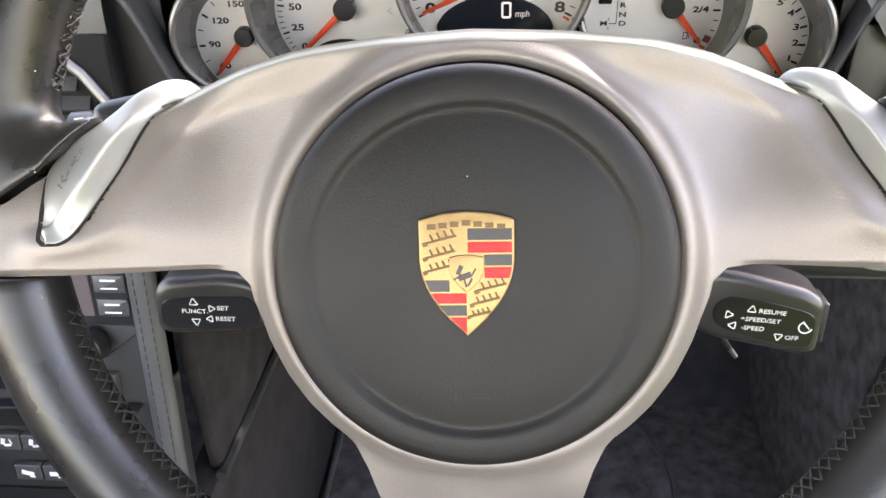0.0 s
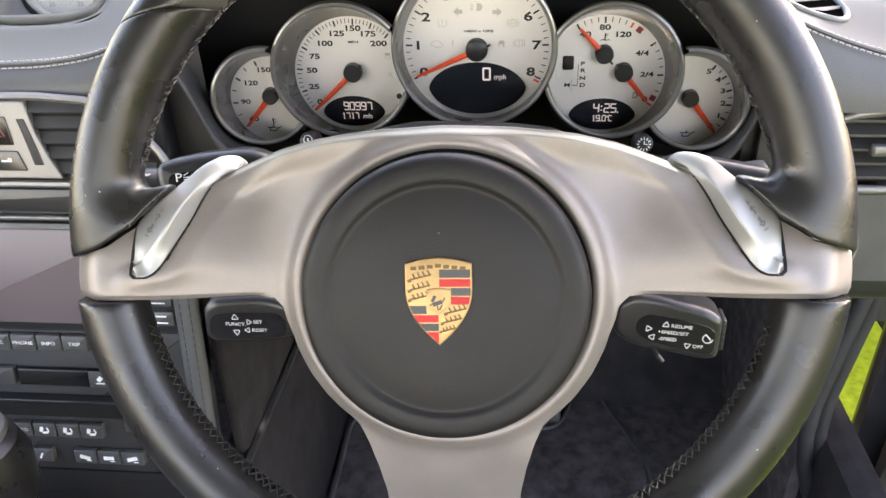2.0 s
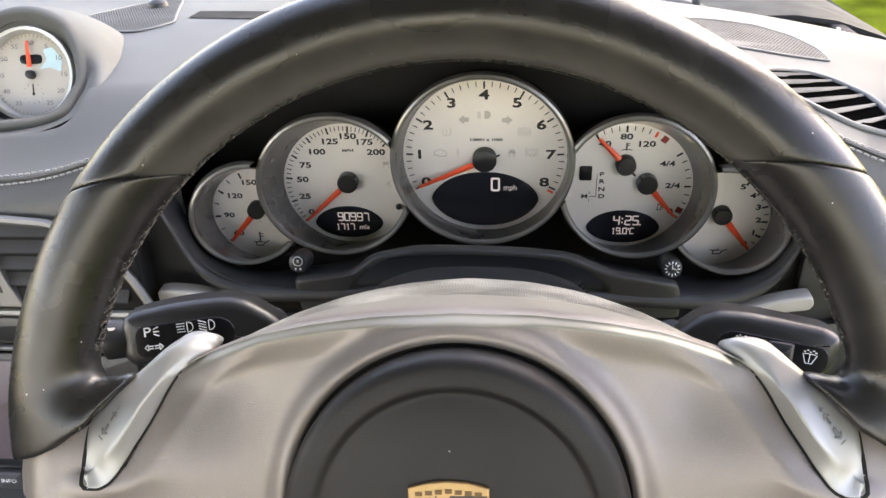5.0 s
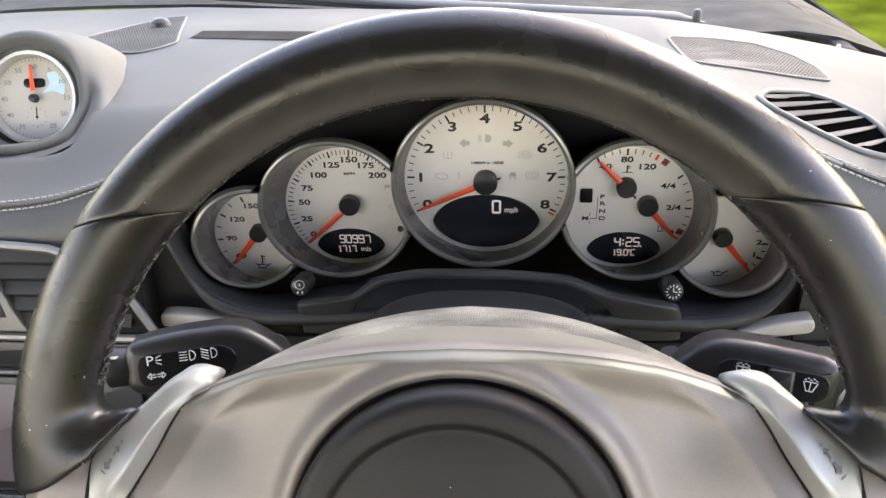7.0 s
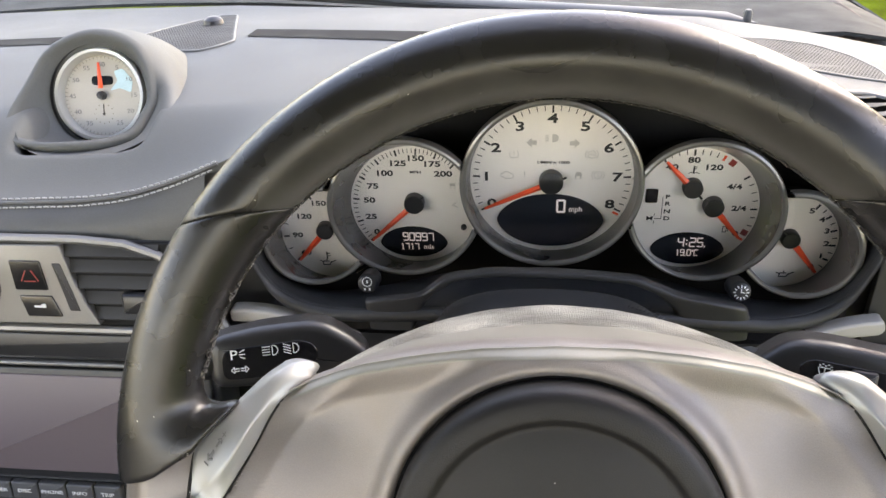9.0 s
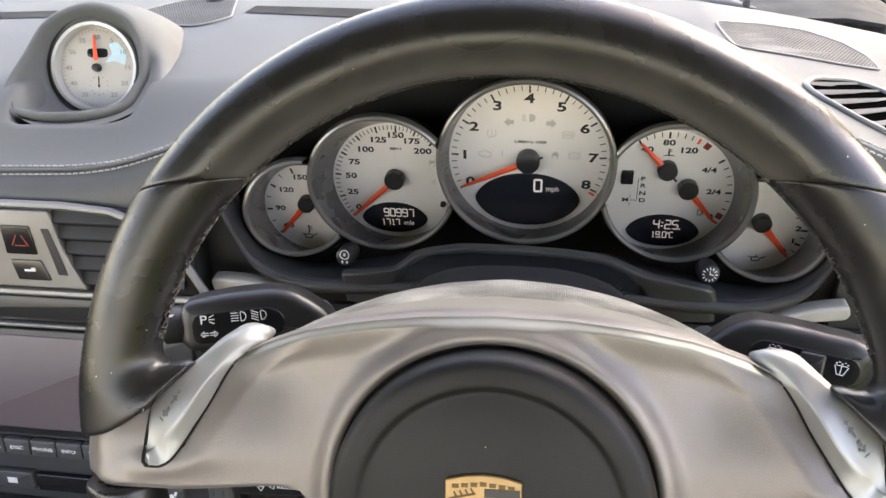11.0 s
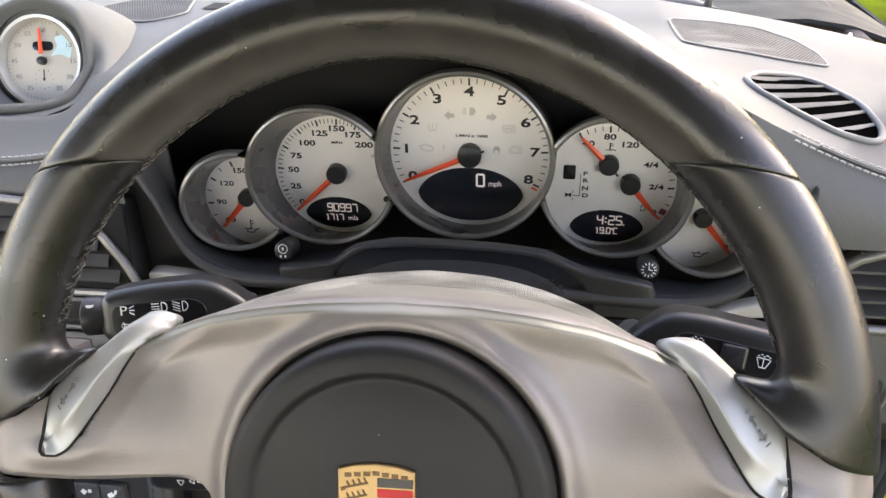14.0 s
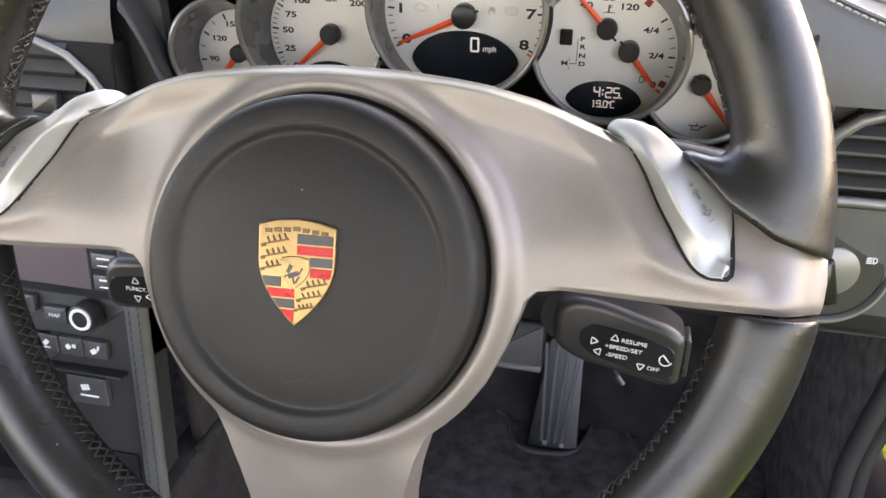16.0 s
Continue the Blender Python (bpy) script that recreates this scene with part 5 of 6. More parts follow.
part("subdial", bars([radial(0, -0.0150, 0.0085, 0.0010, 30 * i, 0.0003) for i in range(12)] + [(0, -0.0120, 0.0008, 0.0090, 0), (0, -0.0150, 0.0020, 0.0020, 45)], 0.0003), INK, clock, "", pose(0, 0, -0.0054))
part("tint", slab(rounded([(0.006, 0.004), (0.015, 0.006), (0.024, 0.002), (0.026, 0.012), (0.018, 0.022), (0.010, 0.020), (0.013, 0.012)], 0.002, 3), 0, 0.0002, 0.0001, 1), TEAL, clock, "pale blue tinted sector", pose(0, 0, -0.0058))
part("needle", needle_mesh(93, 0.0270), RED, clock, "red sweep pointer", pose(0, 0, -0.0075))
part("needle_hub", lathe([(0, 0.0004), (0.0030, 0.0), (0.0036, -0.002), (0.0036, -0.005)], 24), SATIN_BLACK, clock)


# ---- centre fascia ----
TILT_F = 80.0                           # the fascia's lean, as pose() turns it


def on_fascia(x, z, lift=0.0):
    """A pose on the centre fascia: local x right, y up, z out of it."""
    p = FASCIA(x, z)
    return pose(p[0], p[1], p[2], TILT_F, 0, 0) @ pose(0, 0, lift)


console = thing("centre_console", "black centre console with navigation screen, radio and climate buttons", "centre console")
FX = -0.336
part("fascia", box(-0.245, 0.118, -0.135, 0.102, -0.03, 0.0, 0.003), BLACK_PLASTIC, console, "black fascia panel", on_fascia(FX, 0.5225 - 0.0, -0.001))
part("lower_fascia", box(-0.145, 0.118, -0.120, 0.075, -0.03, 0.0, 0.003), BLACK_PLASTIC, console, "black radio panel", on_fascia(FX, 0.3700, -0.001))
# flat dark plate in place of the shaded depth behind the slats
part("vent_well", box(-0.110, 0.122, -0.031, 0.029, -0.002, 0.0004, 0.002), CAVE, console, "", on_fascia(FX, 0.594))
top_line = [(-0.46, 0.626), (-0.36, 0.6255), (-0.30, 0.6250), (-0.268, 0.6225), (-0.246, 0.615), (-0.230, 0.602), (-0.218, 0.586), (-0.207, 0.566)]
part("vent_trim", tube([FASCIA(x, z, 0.002) for x, z in top_line], 0.0030, 8), TRIM_SILVER, console, "satin silver vent trim")
part("vent_trim", tube([FASCIA(x, 0.5625 - 0.0 * x, 0.002) for x in np.linspace(-0.46, -0.207, 12)], 0.0030, 8), TRIM_SILVER, console, "satin silver vent trim")
for i in range(5):
    z = 0.572 + 0.0108 * i
    for x0, x1 in ((-0.302 + 0.003 * (4 - i) * 0.9 - 0.008, -0.222 - 0.006 * i), (-0.46, -0.372)):
        part("slat", rings([[FASCIA(x, z - 0.001, 0.004), FASCIA(x, z, 0.0045), FASCIA(x, z + 0.007, 0.0), FASCIA(x, z + 0.006, -0.001)] for x in (x0, x1)]), BLACK_PLASTIC, console, "black vent slat")
part("slat_tab", box(-0.010, 0.010, -0.007, 0.007, 0, 0.006, 0.002), SATIN_BLACK, console, "vent thumb tab", on_fascia(-0.262, 0.584, 0.004))


def plate(pts, z0, z1, bevel, cx, cz):
    return slab([(x - cx, (z - cz) / math.cos(radians(10))) for x, z in pts], z0, z1, bevel)


block_pts = [(-0.310, 0.622), (-0.3055, 0.600), (-0.300, 0.585), (-0.291, 0.567), (-0.381, 0.567), (-0.372, 0.585), (-0.3665, 0.600), (-0.362, 0.622)]
part("switch_panel", plate(rounded(block_pts, 0.002, 2), 0, 0.006, 0.001, FX, 0.594), TRIM_SILVER, console, "silver switch panel", on_fascia(FX, 0.594))
haz = part("hazard_switch", plate(rounded([(-0.346, 0.6115), (-0.325, 0.6115), (-0.3225, 0.5915), (-0.345, 0.5915)], 0.001, 2), 0, 0.0072, 0.0006, FX, 0.594), GLOSS_BLACK, console, "black hazard switch", on_fascia(FX, 0.594))
part("triangle", bars([(-0.0038, 0.0066, 0.0085, 0.0007, 62), (0.0040, 0.0066, 0.0085, 0.0007, -62), (0.0001, 0.0028, 0.0078, 0.0007, 0)], 0.0003), DIM_RED, haz, "dull red warning triangle", pose(0.0025, 0.0010, 0.0074))
lock = part("lock_switch", plate(rounded([(-0.3435, 0.5875), (-0.321, 0.5875), (-0.316, 0.573), (-0.340, 0.573)], 0.001, 2), 0, 0.0072, 0.0006, FX, 0.594), GLOSS_BLACK, console, "black locking switch", on_fascia(FX, 0.594))
part("key_symbol", bars([(0.0, 0, 0.007, 0.0014, 0), (0.003, 0.0006, 0.003, 0.0026, 0)], 0.0003), WHITE, lock, "", pose(0.0055, -0.0140, 0.0074))
for cx in (-0.3145, -0.3575):
    pts = [(cx - 0.0030, 0.610), (cx + 0.0032, 0.610), (cx + 0.0085, 0.590) if cx > -0.33 else (cx + 0.0015, 0.590), (cx + 0.0115, 0.577) if cx > -0.33 else (cx - 0.0035, 0.577), (cx + 0.0040, 0.577) if cx > -0.33 else (cx - 0.0110, 0.577), (cx + 0.0015, 0.590) if cx > -0.33 else (cx - 0.0055, 0.590)]
    part("thumbwheel", plate(rounded(pts, 0.001, 2), 0, 0.0066, 0.001, FX, 0.594), RUBBER, console, "ribbed black thumbwheel", on_fascia(FX, 0.594))
part("dark_band", box(-0.130, 0.116, -0.009, 0.009, 0, 0.003, 0.0015), SATIN_BLACK, console, "", on_fascia(FX, 0.5500))
part("silver_line", box(-0.130, 0.116, -0.0016, 0.0016, 0, 0.0046, 0.0012), TRIM_SILVER, console, "thin silver line", on_fascia(FX, 0.5365))
part("screen_frame", box(-0.118, 0.113, -0.046, 0.044, 0, 0.0030, 0.002), SATIN_BLACK, console, "", on_fascia(FX, 0.4895))
part("screen", box(-0.086, 0.086, -0.0395, 0.0390, 0, 0.0042, 0.001), SCREEN_SHEEN, console, "switched-off navigation screen with a pinkish reflection in its colour", on_fascia(FX, 0.4895))


def key(x, z, w, h, text="", size=0.0042, glyph=None):
    k = part("button", box(-w / 2, w / 2, -h / 2, h / 2, 0, 0.0055, 0.0012), KEY_BLACK, console, "black button with white print", on_fascia(x, z))
    if text:
        part("print", writing([(text, size, 0, 0, 0)], 1.2), WHITE, k, "", pose(0, 0, 0.0058))
    elif glyph:
        part("print", bars(glyph, 0.0002), WHITE, k, "", pose(0, 0, 0.0058))


for i, s in enumerate(("TUNER", "DISC", "PHONE", "INFO", "TRIP")):
    key(-0.3960 + 0.0213 * i, 0.4335, 0.0202, 0.0138, s)
for z in (0.474, 0.4575):
    key(-0.2365, z, 0.021, 0.0125, "", glyph=[(0, 0.0025, 0.010, 0.0014, 0), (0, -0.003, 0.011, 0.0010, 0)])
key(-0.2365, 0.4890, 0.021, 0.0125, "", glyph=[(0, 0, 0.012, 0.0014, 0)])
knob = part("rotary_knob", lathe([(0, 0.0125), (0.0058, 0.0122), (0.0064, 0.0115), (0.0085, 0.0112), (0.0092, 0.0120), (0.0104, 0.0115), (0.0112, 0.009), (0.0115, 0)], 40), SATIN_BLACK, console, "black rotary knob with pale ring", on_fascia(-0.2555, 0.4310, 0.003))
part("ring", lathe([(0.0062, 0.0119), (0.0070, 0.0124), (0.0084, 0.0122), (0.0088, 0.0114)], 40), WHITE, knob)
key(-0.2840, 0.4265, 0.0190, 0.0130, "MAP")
# CD slot row
key(-0.3830, 0.4030, 0.030, 0.0150, "", glyph=[(-0.002, 0, 0.008, 0.005, 0)])
part("slot_bar", box(-0.036, 0.036, -0.0075, 0.0075, 0, 0.0045, 0.001), GLOSS_BLACK, console, "", on_fascia(-0.3290, 0.4020))
for i, g in enumerate(((-0.2955, [(0, 0.001, 0.005, 0.0035, 45), (0, -0.003, 0.007, 0.001, 0)]), (-0.2745, [(-0.002, 0, 0.004, 0.004, 45), (0.003, 0.001, 0.003, 0.003, 0)]), (-0.2540, [(-0.001, -0.001, 0.005, 0.004, 30), (0.003, 0.002, 0.002, 0.004, -20)]))):
    key(g[0], 0.4020, 0.0195, 0.0145, "", glyph=g[1])
part("ledge", box(-0.110, 0.104, -0.0010, 0.0014, 0, 0.010, 0.001), SATIN_BLACK, console, "", on_fascia(FX, 0.3830))
# no real hollow: a dark plate gives the slot its shade
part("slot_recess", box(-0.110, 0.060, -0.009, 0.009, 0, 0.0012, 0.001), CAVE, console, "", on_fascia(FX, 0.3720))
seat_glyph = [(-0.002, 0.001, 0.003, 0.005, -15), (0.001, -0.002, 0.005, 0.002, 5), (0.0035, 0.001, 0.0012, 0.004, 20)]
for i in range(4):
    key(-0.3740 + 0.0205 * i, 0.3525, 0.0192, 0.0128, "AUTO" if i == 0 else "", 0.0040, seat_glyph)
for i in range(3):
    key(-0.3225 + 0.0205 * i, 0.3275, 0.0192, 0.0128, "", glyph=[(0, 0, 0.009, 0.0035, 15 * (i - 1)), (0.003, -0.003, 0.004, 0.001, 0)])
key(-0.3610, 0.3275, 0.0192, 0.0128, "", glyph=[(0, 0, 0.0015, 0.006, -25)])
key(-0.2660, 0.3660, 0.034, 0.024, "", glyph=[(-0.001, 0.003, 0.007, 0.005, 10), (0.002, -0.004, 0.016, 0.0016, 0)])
# shelf drawn as a flat panel, its inner shade as dark colour
part("console_shelf", box(-0.11, 0.104, -0.036, 0.0, 0, 0.002, 0.001), CAVE, console, "flat dark panel for the shade in an open shelf", on_fascia(FX, 0.3110))


def side_rail(s, t):
    """The stitched leather rail that runs down the console's flank to the tunnel."""
    z = 0.520 - 0.32 * t
    p = FASCIA(0, z)
    a = math.pi * s
    return -0.2140 - 0.0095 * math.cos(a) - 0.0 * t, p[1] - 0.006 - 0.006 * math.sin(a), z
part("side_rail", sheet(side_rail, 12, 24), DARK_LEATHER, console, "dark leather side rail")
for dx in (-0.0030, 0.0045):
    out = []
    for i in range(46):
        z = 0.515 - 0.0065 * i
        p0, p1 = FASCIA(-0.2140 + dx, z, 0.0118), FASCIA(-0.2140 + dx, z - 0.0045, 0.0118)
        out.append(tube([p0, p1], 0.0004, 5))
    part("stitching", joined(out), THREAD, console, "grey stitch row")
part("tunnel_side", block((-0.232, -0.60, 0.0), (-0.205, 0.84, 0.284), 0.006), FOOT_BLACK, console, "dark carpeted tunnel flank")
part("tunnel_side_panel", block((-0.215, 0.17, 0.285), (-0.203, 0.84, 0.475), 0.004), FOOT_BLACK, console)
part("edge_trim", tube([(-0.2015, 0.16, 0.290), (-0.2015, 0.40, 0.275), (-0.2015, 0.80, 0.255)], 0.0045, 8), BLACK_PLASTIC, console, "black lower edge trim")
part("tunnel_top", block((-0.48, -0.60, 0.20), (-0.215, 0.13, 0.262), 0.012), DARK_LEATHER, console, "dark tunnel cover")

# gear selector
selector = thing("gear_selector", "black leather gear selector with silver top plate", "gear selector", pose(-0.338, 0.040, 0.292) @ Matrix.Diagonal((1.35, 1.2, 1.16, 1)))
part("boot", lathe([(0.045, 0.0), (0.036, 0.015), (0.022, 0.04), (0.014, 0.055)], 28), DARK_LEATHER, selector)
part("grip", rings([[(0.026 * k * math.cos(a) * (0.8 + 0.2 * math.cos(a)), 0.030 * k * math.sin(a), h) for a in np.linspace(0, 2 * math.pi, 25)[:-1]] for k, h in ((0.45, 0.05), (0.8, 0.062), (1.0, 0.080), (1.05, 0.100), (0.9, 0.116), (0.5, 0.122))]), RIM_LEATHER, selector, "black leather grip")
part("cap", rings([[(0.018 * k * math.cos(a), 0.022 * k * math.sin(a) + 0.003, h) for a in np.linspace(0, 2 * math.pi, 25)[:-1]] for k, h in ((1.0, 0.119), (0.96, 0.1235), (0.6, 0.1255))]), TRIM_SILVER, selector, "silver cap plate")

# ---- column stalks ----
def stalk(name, label, m, outline_xy, panel, root, depth=0.020, bevel=0.0060):
    """A moulded lever with a rounded front edge and a glossy label area; outline and label in the lever's own plane."""
    s = thing(name, label, "control stalk", m)
    o = resample(rounded(outline_xy, 0.009, 6), 0.0012)
    part("lever", slab(o, -depth, 0.0, bevel, 6), STALK_BLACK, s, "black moulded lever", angle=50)
    if panel:
        part("panel", slab(resample(rounded(panel, 0.006, 5), 0.002), -0.001, 0.0003, 0.0002, 1), GLOSS_BLACK, s, "glossy label area")
    part("root", tube([root, Vector(root) + Vector((-root[0] * 0.35, -0.010, -0.018)), Vector(root) + Vector((-root[0] * 0.7, -0.030, -0.045))], 0.011, 12), MATTE_BLACK, s)
    return s


def symbols(parent, x, y, items, text=(), turn=0):
    m = pose(x, y, 0.0006, 0, 0, turn)
    if items:
        part("symbols", bars(items, 0.0003), WHITE, parent, "white printed symbols", m)
    if text:
        part("print", writing(text, 1.15), WHITE, parent, "white print", m)


def lamp_glyph(cx, cy, slant, k=1.0):
    arc = [(cx + 0.0022 + 0.0026 * math.cos(radians(a)) * 1.2, cy + 0.0032 * math.sin(radians(a)), 0.0020, 0.0005, a + 90) for a in (-75, -50, -25, 0, 25, 50, 75)]
    whole = arc + [(cx + 0.0018, cy, 0.0064, 0.0005, 90)] + [(cx - 0.0022, cy + dy, 0.0052, 0.0005, slant) for dy in (-0.0027, -0.0009, 0.0009, 0.0027)]
    return [(cx + (x - cx) * k, cy + (y - cy) * k, a * k, b, c) for x, y, a, b, c in whole]


def arrow(cx, cy, s, size=0.0035):
    return [(cx + s * size * 0.35, cy + size * 0.30, size * 0.95, 0.0005, -s * 45), (cx + s * size * 0.35, cy - size * 0.30, size * 0.95, 0.0005, s * 45), (cx, cy, 0.0005, size * 1.3, 0), (cx - s * size * 0.5, cy + size * 0.25, size * 0.9, 0.0005, 0), (cx - s * size * 0.5, cy - size * 0.25, size * 0.9, 0.0005, 0)]


tl = stalk("light_stalk", "black indicator and headlamp stalk behind the wheel", pose(-0.1641, 0.0840, 0.6118, 70, 0, 14),
           [(-0.0105, -0.0182), (-0.0148, -0.0131), (-0.0141, 0.0033), (-0.0115, 0.0088), (-0.0045, 0.0107), (0.0140, 0.0130), (0.0391, 0.0134), (0.0483, 0.0114), (0.0583, 0.0045), (0.0700, -0.0060), (0.0690, -0.0180), (0.0300, -0.0210)],
           [(-0.0074, -0.0134), (-0.0070, 0.0031), (0.0348, 0.0042), (0.0410, 0.0012), (0.0430, -0.0046), (0.0400, -0.0105), (0.0337, -0.0132)], (0.062, -0.008, -0.014))
symbols(tl, 0, 0, lamp_glyph(0.0178, 0.0005, 0, 0.8) + lamp_glyph(0.0287, 0.0004, -22, 0.8) + arrow(-0.0012, -0.0080, -1, 0.0026) + arrow(0.0044, -0.0080, 1, 0.0026) + [(0.0036, dy, 0.0030, 0.0005, a) for dy, a in ((0.0019, 25), (0.0001, 0), (-0.0017, -25))],
        [("P", 0.0072, -0.0008, 0.0, 0)])
collar = part("end_collar", lathe([(0.0, 0.0), (0.0098, 0.0), (0.0106, -0.0008), (0.0106, -0.0095), (0.0098, -0.0105), (0.0098, -0.020)], 32), SATIN_BLACK, tl, "black turning end collar", pose(-0.0245, -0.0040, -0.011, 0, -90, 0))
part("collar_mark", bars([(0.0, 0.0, 0.0042, 0.0008, 0), (0.0, -0.0007, 0.0026, 0.0008, 0)], 0.0003), FAINT, tl, "white half-moon mark", pose(-0.0190, 0.0035, -0.0030, -40, 0, 0))
tr = stalk("wiper_stalk", "black wiper stalk with rocker switch behind the wheel", pose(0.150, 0.0860, 0.6110, 70, 0, -10),
           [(-0.0560, -0.0100), (-0.0497, -0.0005), (-0.0386, 0.0095), (-0.0303, 0.0130), (-0.0158, 0.0134), (0.0035, 0.0114), (0.0195, 0.0097), (0.0262, 0.0060), (0.0270, 0.0005), (0.0235, -0.0130), (-0.0100, -0.0185), (-0.0500, -0.0180)],
           [(-0.0300, 0.0010), (-0.0240, 0.0046), (0.0195, 0.0008), (0.0215, -0.0050), (0.0190, -0.0120), (-0.0100, -0.0150), (-0.0280, -0.0140)], (-0.052, -0.008, -0.014))
part("rocker", box(-0.0060, 0.0060, -0.0058, 0.0058, -0.001, 0.0036, 0.0016), SATIN_BLACK, tr, "small black rocker", pose(-0.0010, -0.0040, 0.0, -8, 0, -3))
wash = [(0.0, 0.0024, 0.0066, 0.0005, 0), (-0.0029, -0.0006, 0.0062, 0.0005, 112), (0.0029, -0.0006, 0.0062, 0.0005, 68), (0, -0.0034, 0.0042, 0.0005, 0), (0.0, -0.0004, 0.0048, 0.0005, 90)] + [(dx, 0.0046 - abs(abs(dx) - 0.0016) * 0.6, 0.0011, 0.0006, 0) for dx in (-0.0032, -0.0016, 0.0, 0.0016, 0.0032)]
wash = [(x * 0.8, y * 0.8, a * 0.8, b * 0.8, c) for x, y, a, b, c in wash]
symbols(tr, 0.0125, -0.0045, wash, (), -5)
symbols(tr, -0.0185, -0.0010, wash, (), -5)
tri = lambda x, y, s, turn: [(x + s * 0.5 * math.cos(radians(a + turn)), y + s * 0.5 * math.sin(radians(a + turn)), s * 1.5, 0.0004, a + turn + 90) for a in (270, 30, 150)]
bl = stalk("computer_stalk", "short black trip computer stalk below the spoke", pose(-0.1300, 0.0440, 0.5360, 84, 0, 0),
           [(-0.0215, -0.0100), (-0.0205, 0.0090), (-0.0140, 0.0155), (0.0150, 0.0185), (0.0300, 0.0150), (0.0420, 0.0080), (0.0420, -0.0060), (0.0200, -0.0115), (-0.0160, -0.0140)],
           [(-0.0178, -0.0095), (-0.0168, 0.0058), (0.0000, 0.0080), (0.0250, 0.0085), (0.0300, 0.0020), (0.0280, -0.0070), (0.0050, -0.0095)], (0.040, 0.004, -0.012), bevel=0.0045)
symbols(bl, 0, 0, tri(-0.001, 0.0050, 0.0024, 0) + tri(-0.001, -0.0050, 0.0024, 180) + tri(0.0070, 0.0020, 0.0020, -90) + tri(0.0058, -0.0035, 0.0020, 90),
        [("FUNCT.", 0.0031, -0.001, 0.0003, 0), ("SET", 0.0031, 0.0125, 0.0022, 0), ("RESET", 0.0031, 0.0130, -0.0034, 0)])
br = stalk("cruise_stalk", "black cruise control stalk with white print below the spoke", pose(0.1230, 0.0440, 0.5385, 84, 0, 0),
           [(0.0250, -0.0170), (0.0255, 0.0080), (0.0180, 0.0135), (-0.0110, 0.0220), (-0.0250, 0.0235), (-0.0350, 0.0175), (-0.0350, -0.0025), (-0.0230, -0.0100), (0.0170, -0.0185)],
           [(0.0215, -0.0140), (0.0215, 0.0035), (0.0020, 0.0090), (-0.0170, 0.0120), (-0.0225, 0.0075), (-0.0225, 0.0000), (-0.0160, -0.0050), (0.0070, -0.0120)], (-0.033, 0.007, -0.012), bevel=0.0045)
part("end_button", box(-0.0016, 0.0016, -0.0100, 0.0100, -0.014, 0.0, 0.0012), STALK_BLACK, br, "black end button", pose(0.0268, -0.0042, -0.005))
symbols(br, 0, -0.0006, tri(-0.0068, 0.0056, 0.0022, 0) + tri(0.0072, -0.0064, 0.0022, 180) + tri(-0.0160, 0.0022, 0.0022, -90) + tri(-0.0132, -0.0030, 0.0022, 90)
        + [(0.0175 + 0.0028 * math.cos(radians(a)), -0.0006 + 0.0028 * math.sin(radians(a)), 0.0018, 0.0005, a + 90) for a in range(150, 331, 30)] + [(0.0175, 0.0004, 0.0046, 0.0006, -45)],
        [("RESUME", 0.0029, 0.0020, 0.0052, 0), ("+SPEED/SET", 0.0029, -0.0020, 0.0008, 0), ("-SPEED", 0.0029, -0.0044, -0.0036, 0), ("OFF", 0.0029, 0.0130, -0.0066, 0)], -5)

clip = thing("adjuster_clip", "small dark clip hanging below the steering column", "clip")
part("shank", tube([(0.112, 0.075, 0.512), (0.117, 0.074, 0.505), (0.121, 0.073, 0.499)], 0.0016, 8), CAVE, clip)
part("tip", tube([(0.121, 0.073, 0.499), (0.1245, 0.072, 0.4945)], 0.0015, 8), STALK_BLACK, clip)

# steering column cowl
column = thing("column_cowl", "black steering column cowl behind the wheel", "steering column")


def cowl_fn(s, t):
    a = 2 * math.pi * s
    k = 0.92 + 0.12 * t
    c, d = math.cos(a), math.sin(a)
    x, z = 0.0755 * k * math.copysign(abs(c) ** 0.72, c), 0.052 * k * math.copysign(abs(d) ** 0.80, d)
    return x, 0.072 + 0.114 * t, 0.537 + z
part("shell", sheet(cowl_fn, 72, 12), MATTE_BLACK, column, "black grained plastic shell")
for sign in (-1, 1):
    part("cowl_ribs", bars([(0.0028 * i, -0.0008 * abs(i), 0.0085 - 0.0004 * abs(i), 0.0005, 62 * sign) for i in range(-4, 5)], 0.0006), MATTE_BLACK, column, "fine raised ribs", pose(sign * 0.0600, 0.178, 0.5838, 14, sign * 30, 0))

# ---- right of the wheel: side vent, light switch, knee panel ----
side = thing("side_vent", "wide side air vent with silver trim and black slats", "air vent")
VY = 0.190
vent_top = [(0.2215, 0.572), (0.2225, 0.585), (0.2270, 0.5955), (0.2370, 0.6045), (0.2530, 0.6105), (0.2750, 0.6135), (0.3200, 0.6150), (0.4000, 0.6150)]
part("trim", tube([(x, VY - 0.002, z) for x, z in vent_top], 0.0034, 10), TRIM_SILVER, side, "satin silver upper trim")
part("lower_trim", tube([(x, VY - 0.002, 0.5555) for x in np.linspace(0.2215, 0.40, 8)], 0.0032, 10), TRIM_SILVER, side, "satin silver lower trim")
part("well", slab(rounded([(x, z) for x, z in vent_top] + [(0.400, 0.5555), (0.2215, 0.5555)], 0.001, 2), 0, 0.002, 0.0004, 1), CAVE, side, "", pose(0, VY + 0.012, 0, 90, 0, 0))
